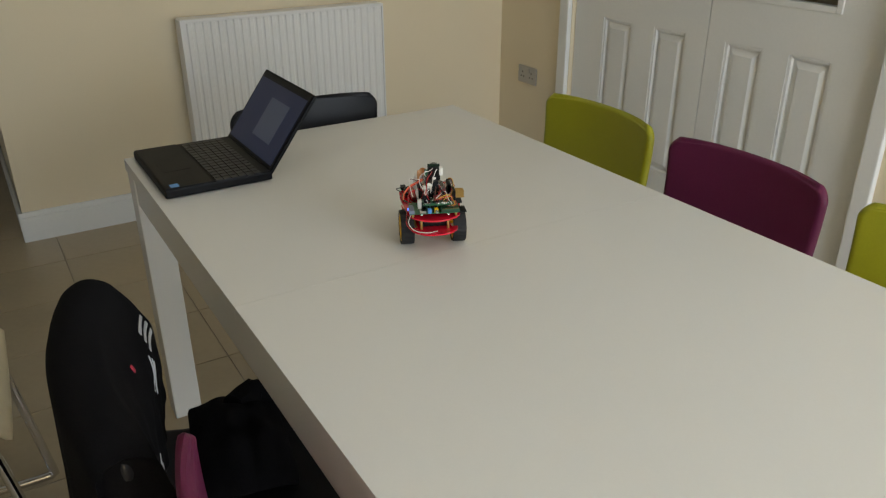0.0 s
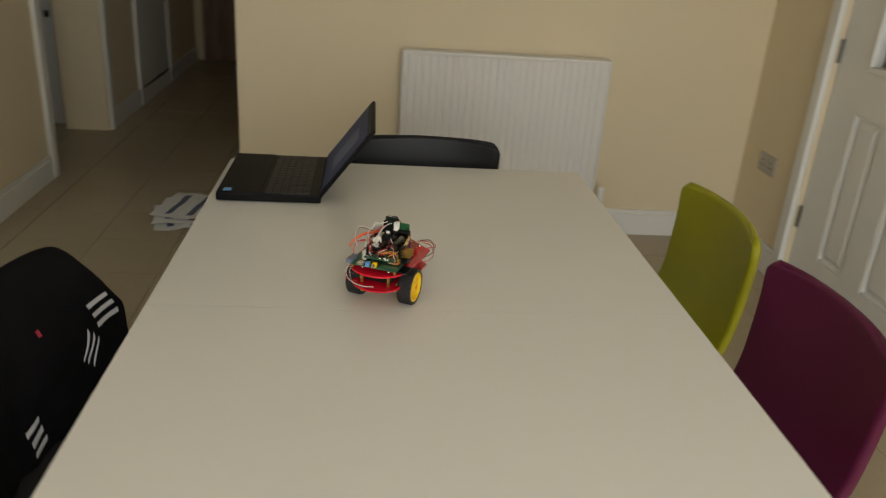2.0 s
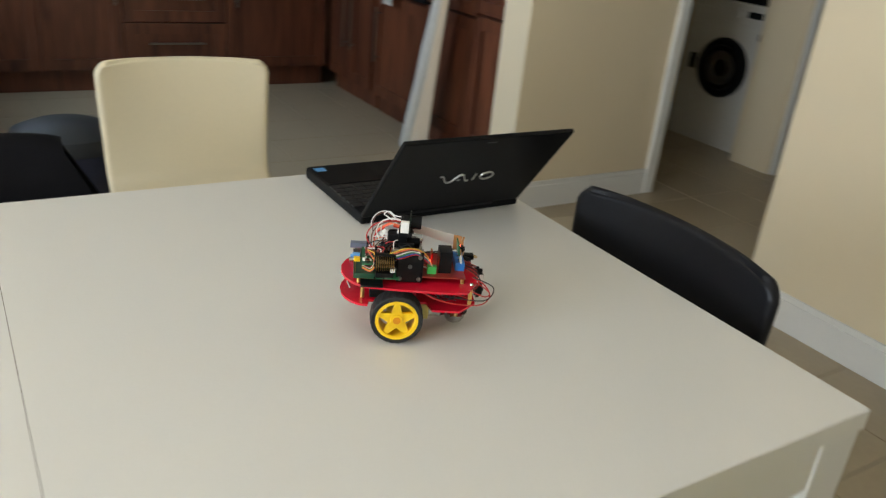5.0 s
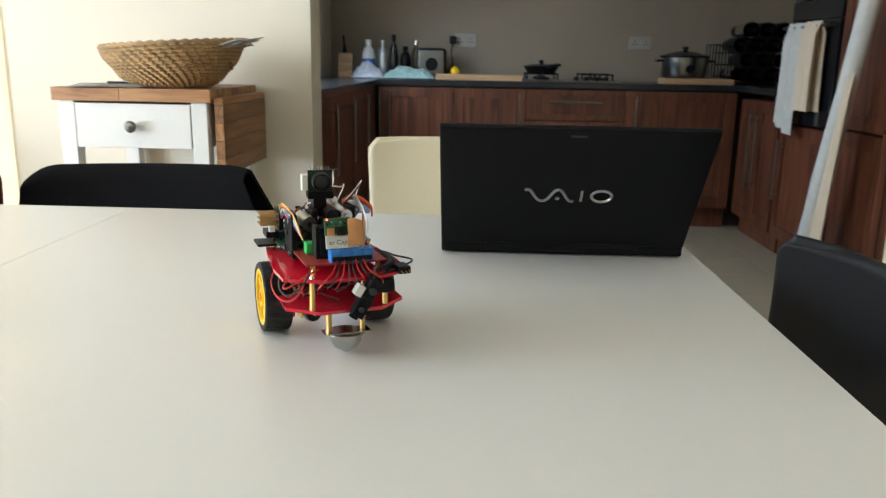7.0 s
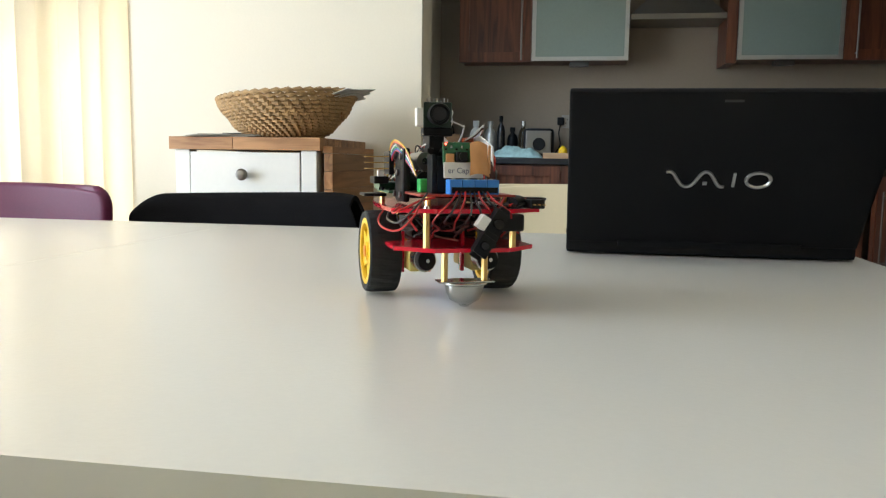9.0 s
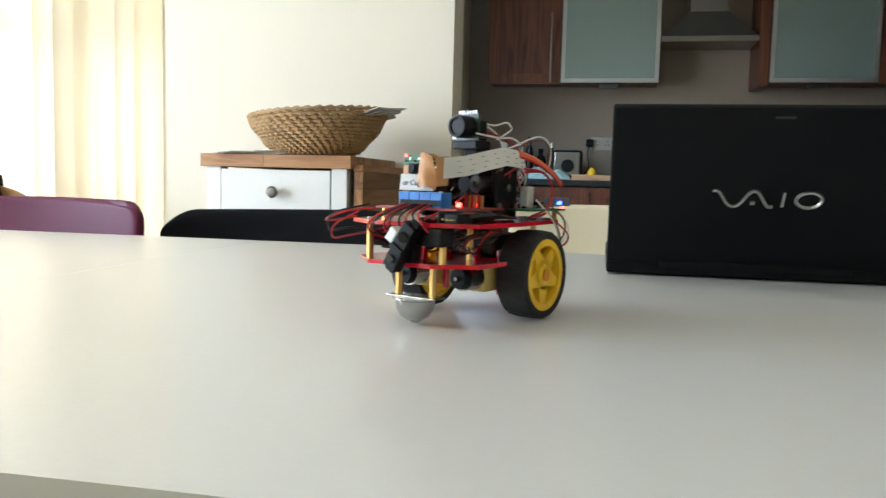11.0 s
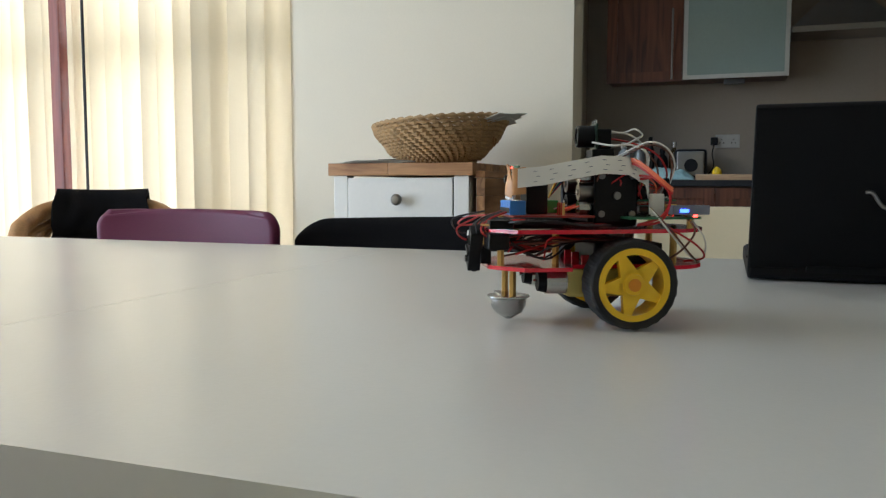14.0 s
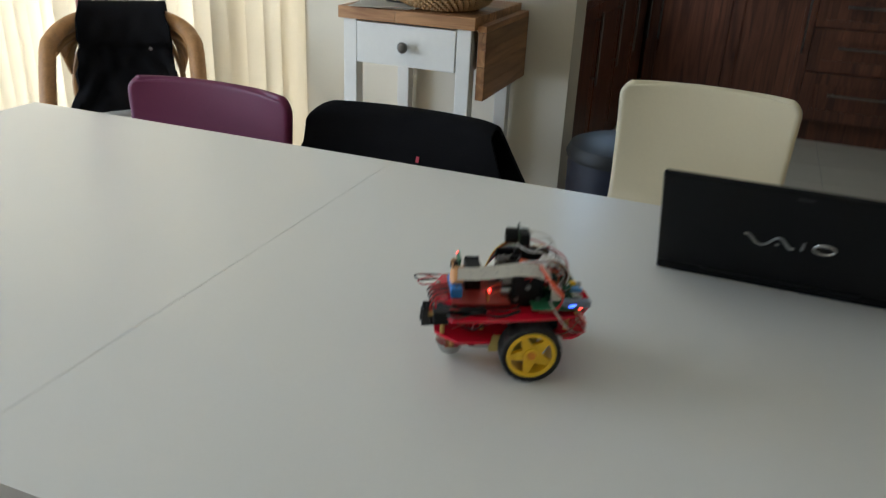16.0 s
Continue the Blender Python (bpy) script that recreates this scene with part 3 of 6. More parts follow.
# ---------- chairs ----------
def chair(name, material, label, m, group="chairs round the table", width=0.445, thick=0.022, drop=0.0):
    c = thing(name, m, label, "chair", group)
    prof = [(-0.234, 0.793), (-0.223, 0.70), (-0.205, 0.60), (-0.188, 0.53), (-0.165, 0.482), (-0.12, 0.455), (-0.05, 0.447), (0.08, 0.452), (0.17, 0.458), (0.205, 0.452), (0.222, 0.43)]
    line = curve_points([(x, 0, z) for x, z in prof], 3)

    def shell(u, v):
        u = u ** 1.6
        f = u * (len(line) - 1)
        i = min(int(f), len(line) - 2)
        p = line[i].lerp(line[i + 1], f - i)
        back = max(0.0, min(1.0, (p.z - 0.47) / 0.3)) if p.x < -0.1 else 0.0
        w = width * (1 - 0.05 * (1 - back))
        t = math.sin((2 * v - 1) * math.pi / 2)
        r = 0.036
        q = min(1.0, u / 0.040)
        shrink = r * (1 - math.sqrt(max(0, 1 - (1 - q) ** 2)))
        y = t * (w / 2 - shrink)
        curve = 0.036 * back * t * t
        dip = -0.012 * (1 - t * t) if p.x > -0.1 else 0.0
        return (p.x + curve, y, p.z + dip - (0.007 * t * t + drop) * back)

    def edge(u, v):
        t = abs(math.sin((2 * v - 1) * math.pi / 2))
        near = min((1 - t) * width / 2, u ** 1.6 * 0.95, (1 - u) * 0.3) / 0.011
        return 0.003 + (thick - 0.003) * math.sqrt(max(0.0, 1 - (1 - min(1.0, near)) ** 2))

    part("seat_shell", sheetm(shell, 60, 26, edge), material, c, smooth=True)
    for s in (-1, 1):
        y = s * 0.215
        part("side_frame", tubem([(0.15, s * 0.12, 0.432), (0.165, y * 0.9, 0.428), (0.19, y, 0.40), (0.243, y, 0.05), (0.243, y, 0.018), (0.215, y, 0.0105), (0.0, y, 0.0105), (-0.19, y, 0.0105),
                                  (-0.215, y, 0.02), (-0.21, y, 0.06), (-0.10, y, 0.38), (-0.085, y * 0.9, 0.425), (-0.08, s * 0.12, 0.43)], 0.0105, 10, 5), CHROME, c, "chrome tube sled leg", smooth=True)
        part("foot", boxm(-0.13, -0.10, y - 0.012, y + 0.012, 0.0, 0.012, 0.002), BLACK, c)
        part("crossbar", cylm((0.15 if s > 0 else -0.08, -0.13, 0.431), (0.15 if s > 0 else -0.08, 0.13, 0.431), 0.009), CHROME, c, "chrome crossbar")
    return c


JACKET_CHAIR = pose(-0.489, -0.961, 0, 0, 0, -4)
chair("dining_chair", IVORY, "ivory moulded dining chair on chrome sled legs, pulled back", pose(-1.05, -0.357, 0, 0, 0, -2.5))
chair("dining_chair", BLACKV, "black dining chair under a draped jacket, pushed in", JACKET_CHAIR, drop=0.035)
chair("dining_chair", PURPLE, "plum vinyl dining chair pushed in beside the draped chair", pose(-0.436, -1.403, 0, 0, 0, 0))
chair("dining_chair", LIME, "lime green vinyl dining chair beside the table corner", pose(0.535, -0.352, 0, 0, 0, 180), drop=0.015)
chair("dining_chair", PURPLE, "plum vinyl dining chair between two lime chairs", pose(0.530, -0.862, 0, 0, 0, 180), drop=0.015)
chair("dining_chair", LIME, "lime green vinyl dining chair beside a plum one", pose(0.535, -1.375, 0, 0, 0, 180), drop=0.017)
chair("dining_chair", BLACKV, "black vinyl dining chair at the table's end", pose(0.045, -0.105, 0, 0, 0, -90))


# ---------- laptop ----------
lap = thing("laptop", pose(-0.331, -0.179, H, 0, 0, 0), "black laptop open on the table, its screen dim", "laptop")
part("base", boxm(-0.123, 0.115, -0.1585, 0.1585, 0.002, 0.022, 0.004), LAPTOP, lap)
part("palm_rest", boxm(-0.120, -0.022, -0.1555, 0.1555, 0.0215, 0.0235, 0.0008), LAPTOP, lap)
part("touchpad", boxm(-0.10, -0.04, -0.045, 0.055, 0.0232, 0.0238, 0.0002), LAPTOP, lap)
keys = bmesh.new()
for r in range(6):
    for k in range(15):
        yk = 0.142 - k * 0.0203
        xk = -0.012 + r * 0.0172
        box(keys, xk, xk + 0.0145, yk - 0.0172, yk, 0.0225, 0.0248, 0.0)
tagged(part("keyboard", keys, KEY, lap, "black keyboard"), kind="stuff")
part("sticker", boxm(-0.108, -0.09, -0.15, -0.13, 0.0232, 0.0239), PALEBLUE, lap, "pale blue sticker")
lidm = pose(0.112, 0, 0.016, 0, 37, 0)
lid = part("lid", boxm(-0.004, 0.004, -0.1585, 0.1585, 0.0, 0.203, 0.003), LAPTOP, lap, m=lidm)
part("bezel", boxm(-0.0052, -0.0038, -0.1525, 0.1525, 0.008, 0.198), BLACK, lid)
part("screen", boxm(-0.0062, -0.0050, -0.146, 0.146, 0.014, 0.184), SCREEN, lid, "dim glowing screen")
part("screen_window", boxm(-0.0068, -0.0060, -0.085, 0.03, 0.050, 0.150), SCREEN2, lid)
part("hinge_bar", boxm(-0.006, 0.006, -0.10, 0.10, -0.006, 0.006, 0.002), BLACK, lid)
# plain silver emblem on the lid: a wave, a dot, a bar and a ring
bm = tubem([(0.0046, -0.0555, 0.1055), (0.0046, -0.0490, 0.104), (0.0046, -0.0385, 0.088), (0.0046, -0.0285, 0.088), (0.0046, -0.0185, 0.104), (0.0046, -0.0110, 0.104), (0.0046, -0.001, 0.088), (0.0046, 0.005, 0.0865)], 0.0019, 6, 6)
part("emblem_wave", bm, SILVER, lid, "silver emblem")
part("emblem_dot", boxm(0.0042, 0.0056, -0.0172, -0.0128, 0.089, 0.093), SILVER, lid, "silver emblem")
part("emblem_bar", boxm(0.0042, 0.0056, 0.0125, 0.0155, 0.087, 0.105, 0.0, pose(0, 0, 0, 0, 0, 0)), SILVER, lid, "silver emblem")
bm = bmesh.new()
tube(bm, [(0.0046, 0.0385 + 0.0122 * math.cos(a * math.pi / 8), 0.0960 + 0.0095 * math.sin(a * math.pi / 8)) for a in range(17)], 0.0019, 6, 2)
part("emblem_ring", bm, SILVER, lid, "silver emblem")
part("maker_bar", boxm(0.0042, 0.005, -0.009, 0.009, 0.1915, 0.1940), mat("dull_grey", (0.03, 0.03, 0.03), 0.4), lid, "small grey mark")


# ---------- the robot car ----------
robot = thing("robot_car", pose(-0.07, -0.813, H + 0.001, 0, 0, 66.5), "small red two-wheeled robot car with circuit boards and loose wires", "robot")


def plate_outline(w_front, w_mid, rear, front):
    pts = [(front, -w_front * 0.52), (front, w_front * 0.52), (front - 0.022, w_front), (0.044, w_front), (0.038, w_mid), (-0.035, w_mid)]
    for a in range(11):
        t = radians(90 + a * 18)
        pts.append((-0.037 + (-0.037 - rear) * math.cos(t), 0.050 * math.sin(t)))
    pts += [(-0.035, -w_mid), (0.038, -w_mid), (0.044, -w_front), (front - 0.022, -w_front)]
    out = []
    for p in pts:
        if not out or (Vector(p) - Vector(out[-1])).length > 1e-4:
            out.append(p)
    return out


part("lower_plate", prism(bmesh.new(), plate_outline(0.059, 0.036, -0.073, 0.102), 0.043, 0.046), RED, robot, "glossy red acrylic plate")
up = [(0.102, -0.030), (0.102, 0.030), (0.086, 0.062), (0.05, 0.064), (0.0, 0.060), (-0.03, 0.056)]
up += [(-0.03 + 0.043 * -math.sin(radians(a)), 0.056 * math.cos(radians(a))) for a in range(20, 161, 20)]
up += [(-0.03, -0.056), (0.0, -0.060), (0.05, -0.064), (0.086, -0.062)]
part("upper_plate", prism(bmesh.new(), up, 0.071, 0.074), RED, robot, "glossy red acrylic plate")
for x, y in ((0.094, 0.036), (0.094, -0.036), (0.05, 0.028), (-0.044, 0.028), (-0.044, -0.028)):
    part("standoff", cylm((x, y, 0.046), (x, y, 0.071), 0.0028, seg=6), BRASS, robot, "brass hexagonal spacer")
    part("screw", lathem([(0, 0.002), (0.0022, 0.0018), (0.0028, 0.0), (0, 0)], 10, pose(x, y, 0.074)), CASTER, robot)
for y in (-0.017, 0.017):
    part("standoff", cylm((0.081, y, 0.020), (0.081, y, 0.043), 0.0028, seg=6), BRASS, robot, "brass hexagonal spacer")
for y in (-0.02, 0.02):
    part("standoff", cylm((0.082, y * 1.6, 0.074), (0.082, y * 1.6, 0.082), 0.0026, seg=6), BRASS, robot, "brass hexagonal spacer")
part("caster_cup", lathem([(0, 0.0025), (0.0062, 0.0028), (0.0108, 0.0056), (0.0136, 0.0105), (0.0146, 0.0170), (0.0168, 0.018), (0.0168, 0.0192), (0, 0.0192)], 28, pose(0.081, 0, 0)), CASTER, robot, "bright steel caster cup", smooth=True)
part("caster_plate", boxm(0.073, 0.089, -0.021, 0.021, 0.0190, 0.0202, 0.0004), CASTER, robot, "steel caster flange")
part("caster_ball", lathem([(0, 0), (0.0030, 0.0006), (0.0048, 0.0025), (0.005, 0.005), (0, 0.008)], 16, pose(0.081, 0, 0)), CASTER, robot, "steel ball", smooth=True)


HUBM = mat("amber_plastic", (0.75, 0.27, 0.01), 0.4, vary=0.08, scale=60)


def wheel(side):
    w = new("wheel")
    w.parent = robot
    w["label"] = "yellow spoked wheel with a black tyre"
    prof = [(0.0265, -0.0118), (0.0305, -0.0124), (0.0320, -0.0110), (0.0325, -0.006), (0.0325, 0.006), (0.0320, 0.0110), (0.0305, 0.0124), (0.0265, 0.0118), (0.0255, 0.0), (0.0265, -0.0118)]
    across = Matrix.Rotation(radians(90), 4, "X")
    bm = lathem(prof, 96, across)
    for v in bm.verts:
        rad = math.hypot(v.co.x, v.co.z)
        step = int(round(math.atan2(v.co.x, v.co.z) / (2 * math.pi) * 96)) + (2 if v.co.y > 0 else 0)
        if rad > 0.0315 and step % 4 < 2:
            v.co.x, v.co.z = v.co.x * (1 - 0.0004 / rad), v.co.z * (1 - 0.0004 / rad)
    part("tyre", bm, RUBBER, w, "black ribbed rubber tyre")
    rim = lathem([(0.0262, -0.0115), (0.0262, 0.0118), (0.0222, 0.0118), (0.0216, 0.009), (0.0216, -0.0115), (0.0262, -0.0115)], 40, across)
    f = side
    for k in range(5):
        a0 = 2 * math.pi * k / 5
        pts = [(0.0108, -0.628), (0.0222, -0.13), (0.0222, 0.13), (0.0108, 0.628)]
        v0 = [rim.verts.new((r * math.sin(a0 + a) * 1.0, f * 0.0045, r * math.cos(a0 + a))) for r, a in pts]
        v1 = [rim.verts.new((r * math.sin(a0 + a) * 1.0, f * 0.0098, r * math.cos(a0 + a))) for r, a in pts]
        rim.faces.new(v0), rim.faces.new(v1)
        for i in range(4):
            rim.faces.new((v0[i], v0[(i + 1) % 4], v1[(i + 1) % 4], v1[i]))
    cyl(rim, (0, f * 0.0045, 0), (0, f * 0.0098, 0), 0.0109, seg=24)
    cyl(rim, (0, f * 0.0097, 0), (0, f * 0.0114, 0), 0.0078, 0.0072, 24)
    bmesh.ops.recalc_face_normals(rim, faces=rim.faces)
    part("hub", cylm((0, f * 0.011, 0), (0, f * 0.0124, 0), 0.0046, seg=16), HUBM, w, "amber hub centre")
    part("rim", rim, YELLOW, w, "yellow plastic five-spoke rim")
    w.matrix_basis = pose(0, side * 0.0525, 0.0325)
    return w


wheel_left, wheel_right = wheel(1), wheel(-1)
for s in (-1, 1):
    mo = part("gearbox", boxm(-0.012, 0.042, s * 0.0275 - 0.0095, s * 0.0275 + 0.0095, 0.0215, 0.0425, 0.002), DULLYEL, robot, "pale yellow motor gearbox")
    part("motor", cylm((0.042, s * 0.0275, 0.033), (0.058, s * 0.0275, 0.033), 0.0098, seg=20), CASTER, mo, "silver motor can")
    part("motor_cap", cylm((0.058, s * 0.0275, 0.033), (0.064, s * 0.0275, 0.033), 0.0088, 0.0075, 20), BLACK, mo, "black motor end cap")
    part("motor_shaft", cylm((0.064, s * 0.0275, 0.033), (0.067, s * 0.0275, 0.033), 0.0016, seg=10), CASTER, mo)
    part("axle", cylm((0, s * 0.037, 0.0325), (0, s * 0.05, 0.0325), 0.0035, seg=12), WHITEP, mo)
    part("motor_bracket", boxm(0.020, 0.026, s * 0.0395 - 0.0015, s * 0.0395 + 0.0015, 0.019, 0.052, 0.0006), RED, robot, "red acrylic motor bracket")
    part("motor_bracket", boxm(0.020, 0.026, s * 0.0155 - 0.0015, s * 0.0155 + 0.0015, 0.019, 0.052, 0.0006), RED, robot, "red acrylic motor bracket")
# battery box between the plates and packs above
part("battery_box", boxm(-0.035, 0.02, -0.03, 0.03, 0.0462, 0.062, 0.002), BLACK, robot, "black battery box")
pk = part("battery_holder", boxm(-0.004, 0.030, 0.024, 0.029, 0.073, 0.119, 0.004), BLACK, robot, "black battery holder plate")
for z in (0.083, 0.112):
    for x in (0.001, 0.025):
        part("bolt", cylm((x, 0.029, z), (x, 0.0312, z), 0.0026, seg=10), BOLT, pk)
part("bolt", cylm((0.013, 0.029, 0.097), (0.013, 0.0315, 0.097), 0.003, seg=10), BOLT, pk)
part("battery_tray", boxm(-0.004, 0.034, -0.034, 0.024, 0.0765, 0.080, 0.001), BLACK, robot, "black battery tray")
for k in range(3):
    z = 0.087 + k * 0.0125
    c = part("battery_cell", cylm((-0.002, 0.016, z), (0.040, 0.016, z), 0.0062, seg=18), CASTER if k != 1 else STEEL, robot, "silver battery cell")
    part("terminal", cylm((0.040, 0.016, z), (0.0415, 0.016, z), 0.0024, seg=10), CASTER, c)
    part("battery_cell", cylm((-0.002, 0.002, z), (0.036, 0.002, z), 0.0062, seg=18), BLACK, robot, "black battery cell")
for k in range(2):
    z = 0.0905 + k * 0.0155
    c = part("battery_cell", cylm((0.002, -0.0225, z), (0.040, -0.0225, z), 0.0072, seg=18), STEEL if k else BLACK, robot, "battery cell in a dark sleeve")
    part("terminal", cylm((0.040, -0.0225, z), (0.0415, -0.0225, z), 0.0028, seg=10), CASTER, c)
pk2 = part("side_bracket", boxm(-0.004, 0.030, -0.041, -0.034, 0.075, 0.118, 0.003), BLACK, robot, "black plastic bracket plate")
for x, z in ((0.001, 0.081), (0.025, 0.081), (0.013, 0.098), (0.001, 0.111), (0.025, 0.111)):
    part("bolt", cylm((x, -0.041, z), (x, -0.0432, z), 0.0026, seg=10), BOLT, pk2)
# computer board at the rear
pi = part("computer_board", boxm(-0.056, 0.0, -0.047, 0.053, 0.081, 0.0826), PCB, robot, "dark green computer board")
for x, y in ((-0.05, -0.043), (-0.05, 0.046)):
    part("standoff", cylm((x, y, 0.074), (x, y, 0.081), 0.0026, seg=6), BRASS, pi)
part("audio_jack", boxm(-0.059, -0.049, 0.008, 0.016, 0.0826, 0.0905, 0.001), PALEBLUE, pi, "pale blue audio socket")
part("audio_hole", cylm((-0.0615, 0.012, 0.0865), (-0.059, 0.012, 0.0865), 0.0026, seg=14), PALEBLUE, pi)
part("video_jack", boxm(-0.057, -0.049, -0.006, 0.002, 0.0826, 0.091, 0.001), YELLOW, pi, "yellow video socket")
part("video_ring", cylm((-0.063, -0.002, 0.087), (-0.057, -0.002, 0.087), 0.0032, seg=14), CASTER, pi)
part("hdmi_socket", boxm(-0.058, -0.047, 0.019, 0.033, 0.0826, 0.088, 0.0008), CASTER, pi, "steel video socket")
part("display_block", boxm(-0.057, -0.030, -0.050, -0.012, 0.0826, 0.0892, 0.001), mat("dark_green_display", (0.014, 0.06, 0.03), 0.3, vary=0.3, scale=150), pi, "dark green display block")
part("memory_card", boxm(-0.048, -0.02, -0.066, -0.045, 0.0775, 0.0800, 0.0005), BLACK, pi, "black memory card")
part("main_chip", boxm(-0.028, -0.014, -0.008, 0.006, 0.0826, 0.0845, 0.0004), BLACK, pi)
pins = bmesh.new()
for k in range(13):
    for j in range(2):
        x, y = -0.006 - j * 0.0026, 0.028 - k * 0.00254
        box(pins, x - 0.0004, x + 0.0004, y - 0.0004, y + 0.0004, 0.0826, 0.092)
tagged(part("pin_header", pins, BRASS, pi, "rows of header pins"), kind="stuff")
part("header_base", boxm(-0.0102, -0.0044, -0.006, 0.031, 0.0826, 0.0851), BLACK, pi)
up1 = part("expansion_board", boxm(-0.047, -0.007, -0.034, 0.024, 0.094, 0.0954), PCB, robot, "green expansion board with small parts")
for k in range(9):
    x, y = -0.043 + (k % 3) * 0.012, -0.028 + (k // 3) * 0.018
    part("component", boxm(x, x + 0.006 + 0.002 * (k % 2), y, y + 0.008, 0.0954, 0.0975 + 0.0025 * ((k * 7) % 3), 0.0004), BLACK if k % 3 else CASTER, up1)
part("capacitor", cylm((-0.012, -0.026, 0.0954), (-0.012, -0.026, 0.103), 0.0035, seg=14), CASTER, up1, "silver capacitor")
part("capacitor", cylm((-0.020, 0.018, 0.0954), (-0.020, 0.018, 0.105), 0.004, seg=14), BLACK, up1, "black capacitor")
specks = {"CASTER": bmesh.new(), "BLACK": bmesh.new(), "WHITEP": bmesh.new()}
chip_rng = random.Random(11)
for k in range(110):
    low = k % 2
    x, y = (chip_rng.uniform(-0.054, -0.004), chip_rng.uniform(-0.050, 0.032)) if low else (chip_rng.uniform(-0.045, -0.010), chip_rng.uniform(-0.032, 0.022))
    z = 0.0826 if low else 0.0954
    a, b, c = chip_rng.uniform(0.0005, 0.0016), chip_rng.uniform(0.0005, 0.0018), chip_rng.uniform(0.0006, 0.003)
    box(specks[("CASTER", "BLACK", "WHITEP", "CASTER")[k % 4]], x - a, x + a, y - b, y + b, z, z + c)
for key, material in (("CASTER", CASTER), ("BLACK", BLACK), ("WHITEP", WHITEP)):
    tagged(part("small_components", specks[key], material, up1, "tiny soldered parts"), kind="stuff")
for k in range(10):
    part("pin", boxm(-0.0555, -0.0545, -0.048 + 0.0034 * k, -0.0470 + 0.0034 * k, 0.0826, 0.0905), BRASS, pi)
rb = part("sensor_breakout", boxm(-0.043, -0.024, -0.016, 0.0, 0.103, 0.1045, 0.0, pose(0, 0, 0, 0, 0, 0)), PCBRED, robot, "small red breakout board")
part("breakout_chip", boxm(-0.036, -0.030, -0.011, -0.005, 0.1045, 0.106), BLACK, rb)
for y in (-0.013, -0.003):
    part("breakout_post", cylm((-0.034, y, 0.0975), (-0.034, y, 0.103), 0.001, seg=6), CASTER, rb)
part("white_connector", boxm(-0.034, -0.024, 0.026, 0.034, 0.083, 0.100, 0.001, pose(0, 0, 0, 0, 0, 0)), WHITEP, robot, "white connector")
part("white_connector", boxm(-0.014, -0.006, 0.010, 0.020, 0.0954, 0.108, 0.001), WHITEP, up1, "white connector")
# motor driver board at the front
drv = part("driver_board", boxm(0.036, 0.098, -0.040, 0.040, 0.082, 0.0836), PCBRED, robot, "red motor driver board")
part("heatsink", boxm(0.064, 0.080, -0.026, -0.022, 0.0836, 0.1125, 0.0006), BLACK, drv, "black heat sink")
part("heatsink", boxm(0.064, 0.081, -0.022, 0.004, 0.0836, 0.1115, 0.001), BLACK, drv, "black heat sink")
part("green_terminal", boxm(0.049, 0.061, -0.031, -0.022, 0.0836, 0.0940, 0.001), GREEN, drv, "green screw terminal")
for k in range(4):
    y = -0.016 + k * 0.0105
    t = part("blue_terminal", boxm(0.086, 0.0985, y, y + 0.0102, 0.0836, 0.0945, 0.0007), BLUE, drv, "blue screw terminal")
    part("terminal_screw", cylm((0.092, y + 0.005, 0.0945), (0.092, y + 0.005, 0.0952), 0.0022, seg=10), CASTER, t)
part("terminal_mouth", boxm(0.0982, 0.0990, -0.0145, 0.0245, 0.0850, 0.0890), BLACK, drv)
part("red_light", boxm(0.0535, 0.0565, 0.0075, 0.0105, 0.0836, 0.0868), LEDRED, drv, "glowing red light")
for k in range(6):
    part("jumper_pin", boxm(0.0580, 0.0600, 0.018 + k * 0.0032, 0.0195 + k * 0.0032, 0.0836, 0.093), BRASS if k % 2 else REDPLASTIC, drv)
part("wireless_dongle", boxm(-0.062, -0.033, 0.044, 0.0548, 0.0845, 0.0915, 0.0008), mat("grey_blue_plastic", (0.16, 0.18, 0.24), 0.35, vary=0.1, scale=60), pi, "grey-blue wireless dongle")
part("blue_light", boxm(-0.0450, -0.0385, 0.0548, 0.0556, 0.0862, 0.0886), LEDBLUE, pi, "glowing blue light")
part("red_light", boxm(-0.0525, -0.0500, 0.0520, 0.0535, 0.0826, 0.0845), LEDRED, pi, "glowing red light")
# camera on its card
cm = pose(0.080, 0.0025, 0.0955, 0, -6, 0)
card = part("camera_card", boxm(-0.001, 0.001, -0.021, 0.012, 0.0, 0.0115, 0.0003), PAPER, robot, "white folded card with print", m=cm)
words = bpy.data.curves.new("card_print", "FONT")
words.body, words.size, words.align_x, words.extrude = "er Cap", 0.0062, "CENTER", 0.0001
words.materials.append(PRINT)
print_ob = new("card_print", words)
print_ob.parent = card
print_ob.matrix_basis = Matrix(((0, 0, 1, 0.0012), (1, 0, 0, -0.009), (0, 1, 0, 0.0035), (0, 0, 0, 1)))
cb = part("camera_board", boxm(-0.0035, -0.0015, -0.021, 0.004, 0.0105, 0.0265, 0.0003), PCB, robot, "green camera board", m=cm)
part("camera_lens", boxm(-0.0015, 0.0045, -0.011, -0.002, 0.0118, 0.0188, 0.0006), BLACK, cb, "black camera lens block")
part("lens_ring", cylm((0.0045, -0.0065, 0.0153), (0.006, -0.0065, 0.0153), 0.003, seg=16), BLACK, cb)
part("camera_strip", boxm(-0.0015, 0.0005, -0.019, -0.012, 0.0112, 0.0178, 0.0003), TAPE, cb, "amber strip")
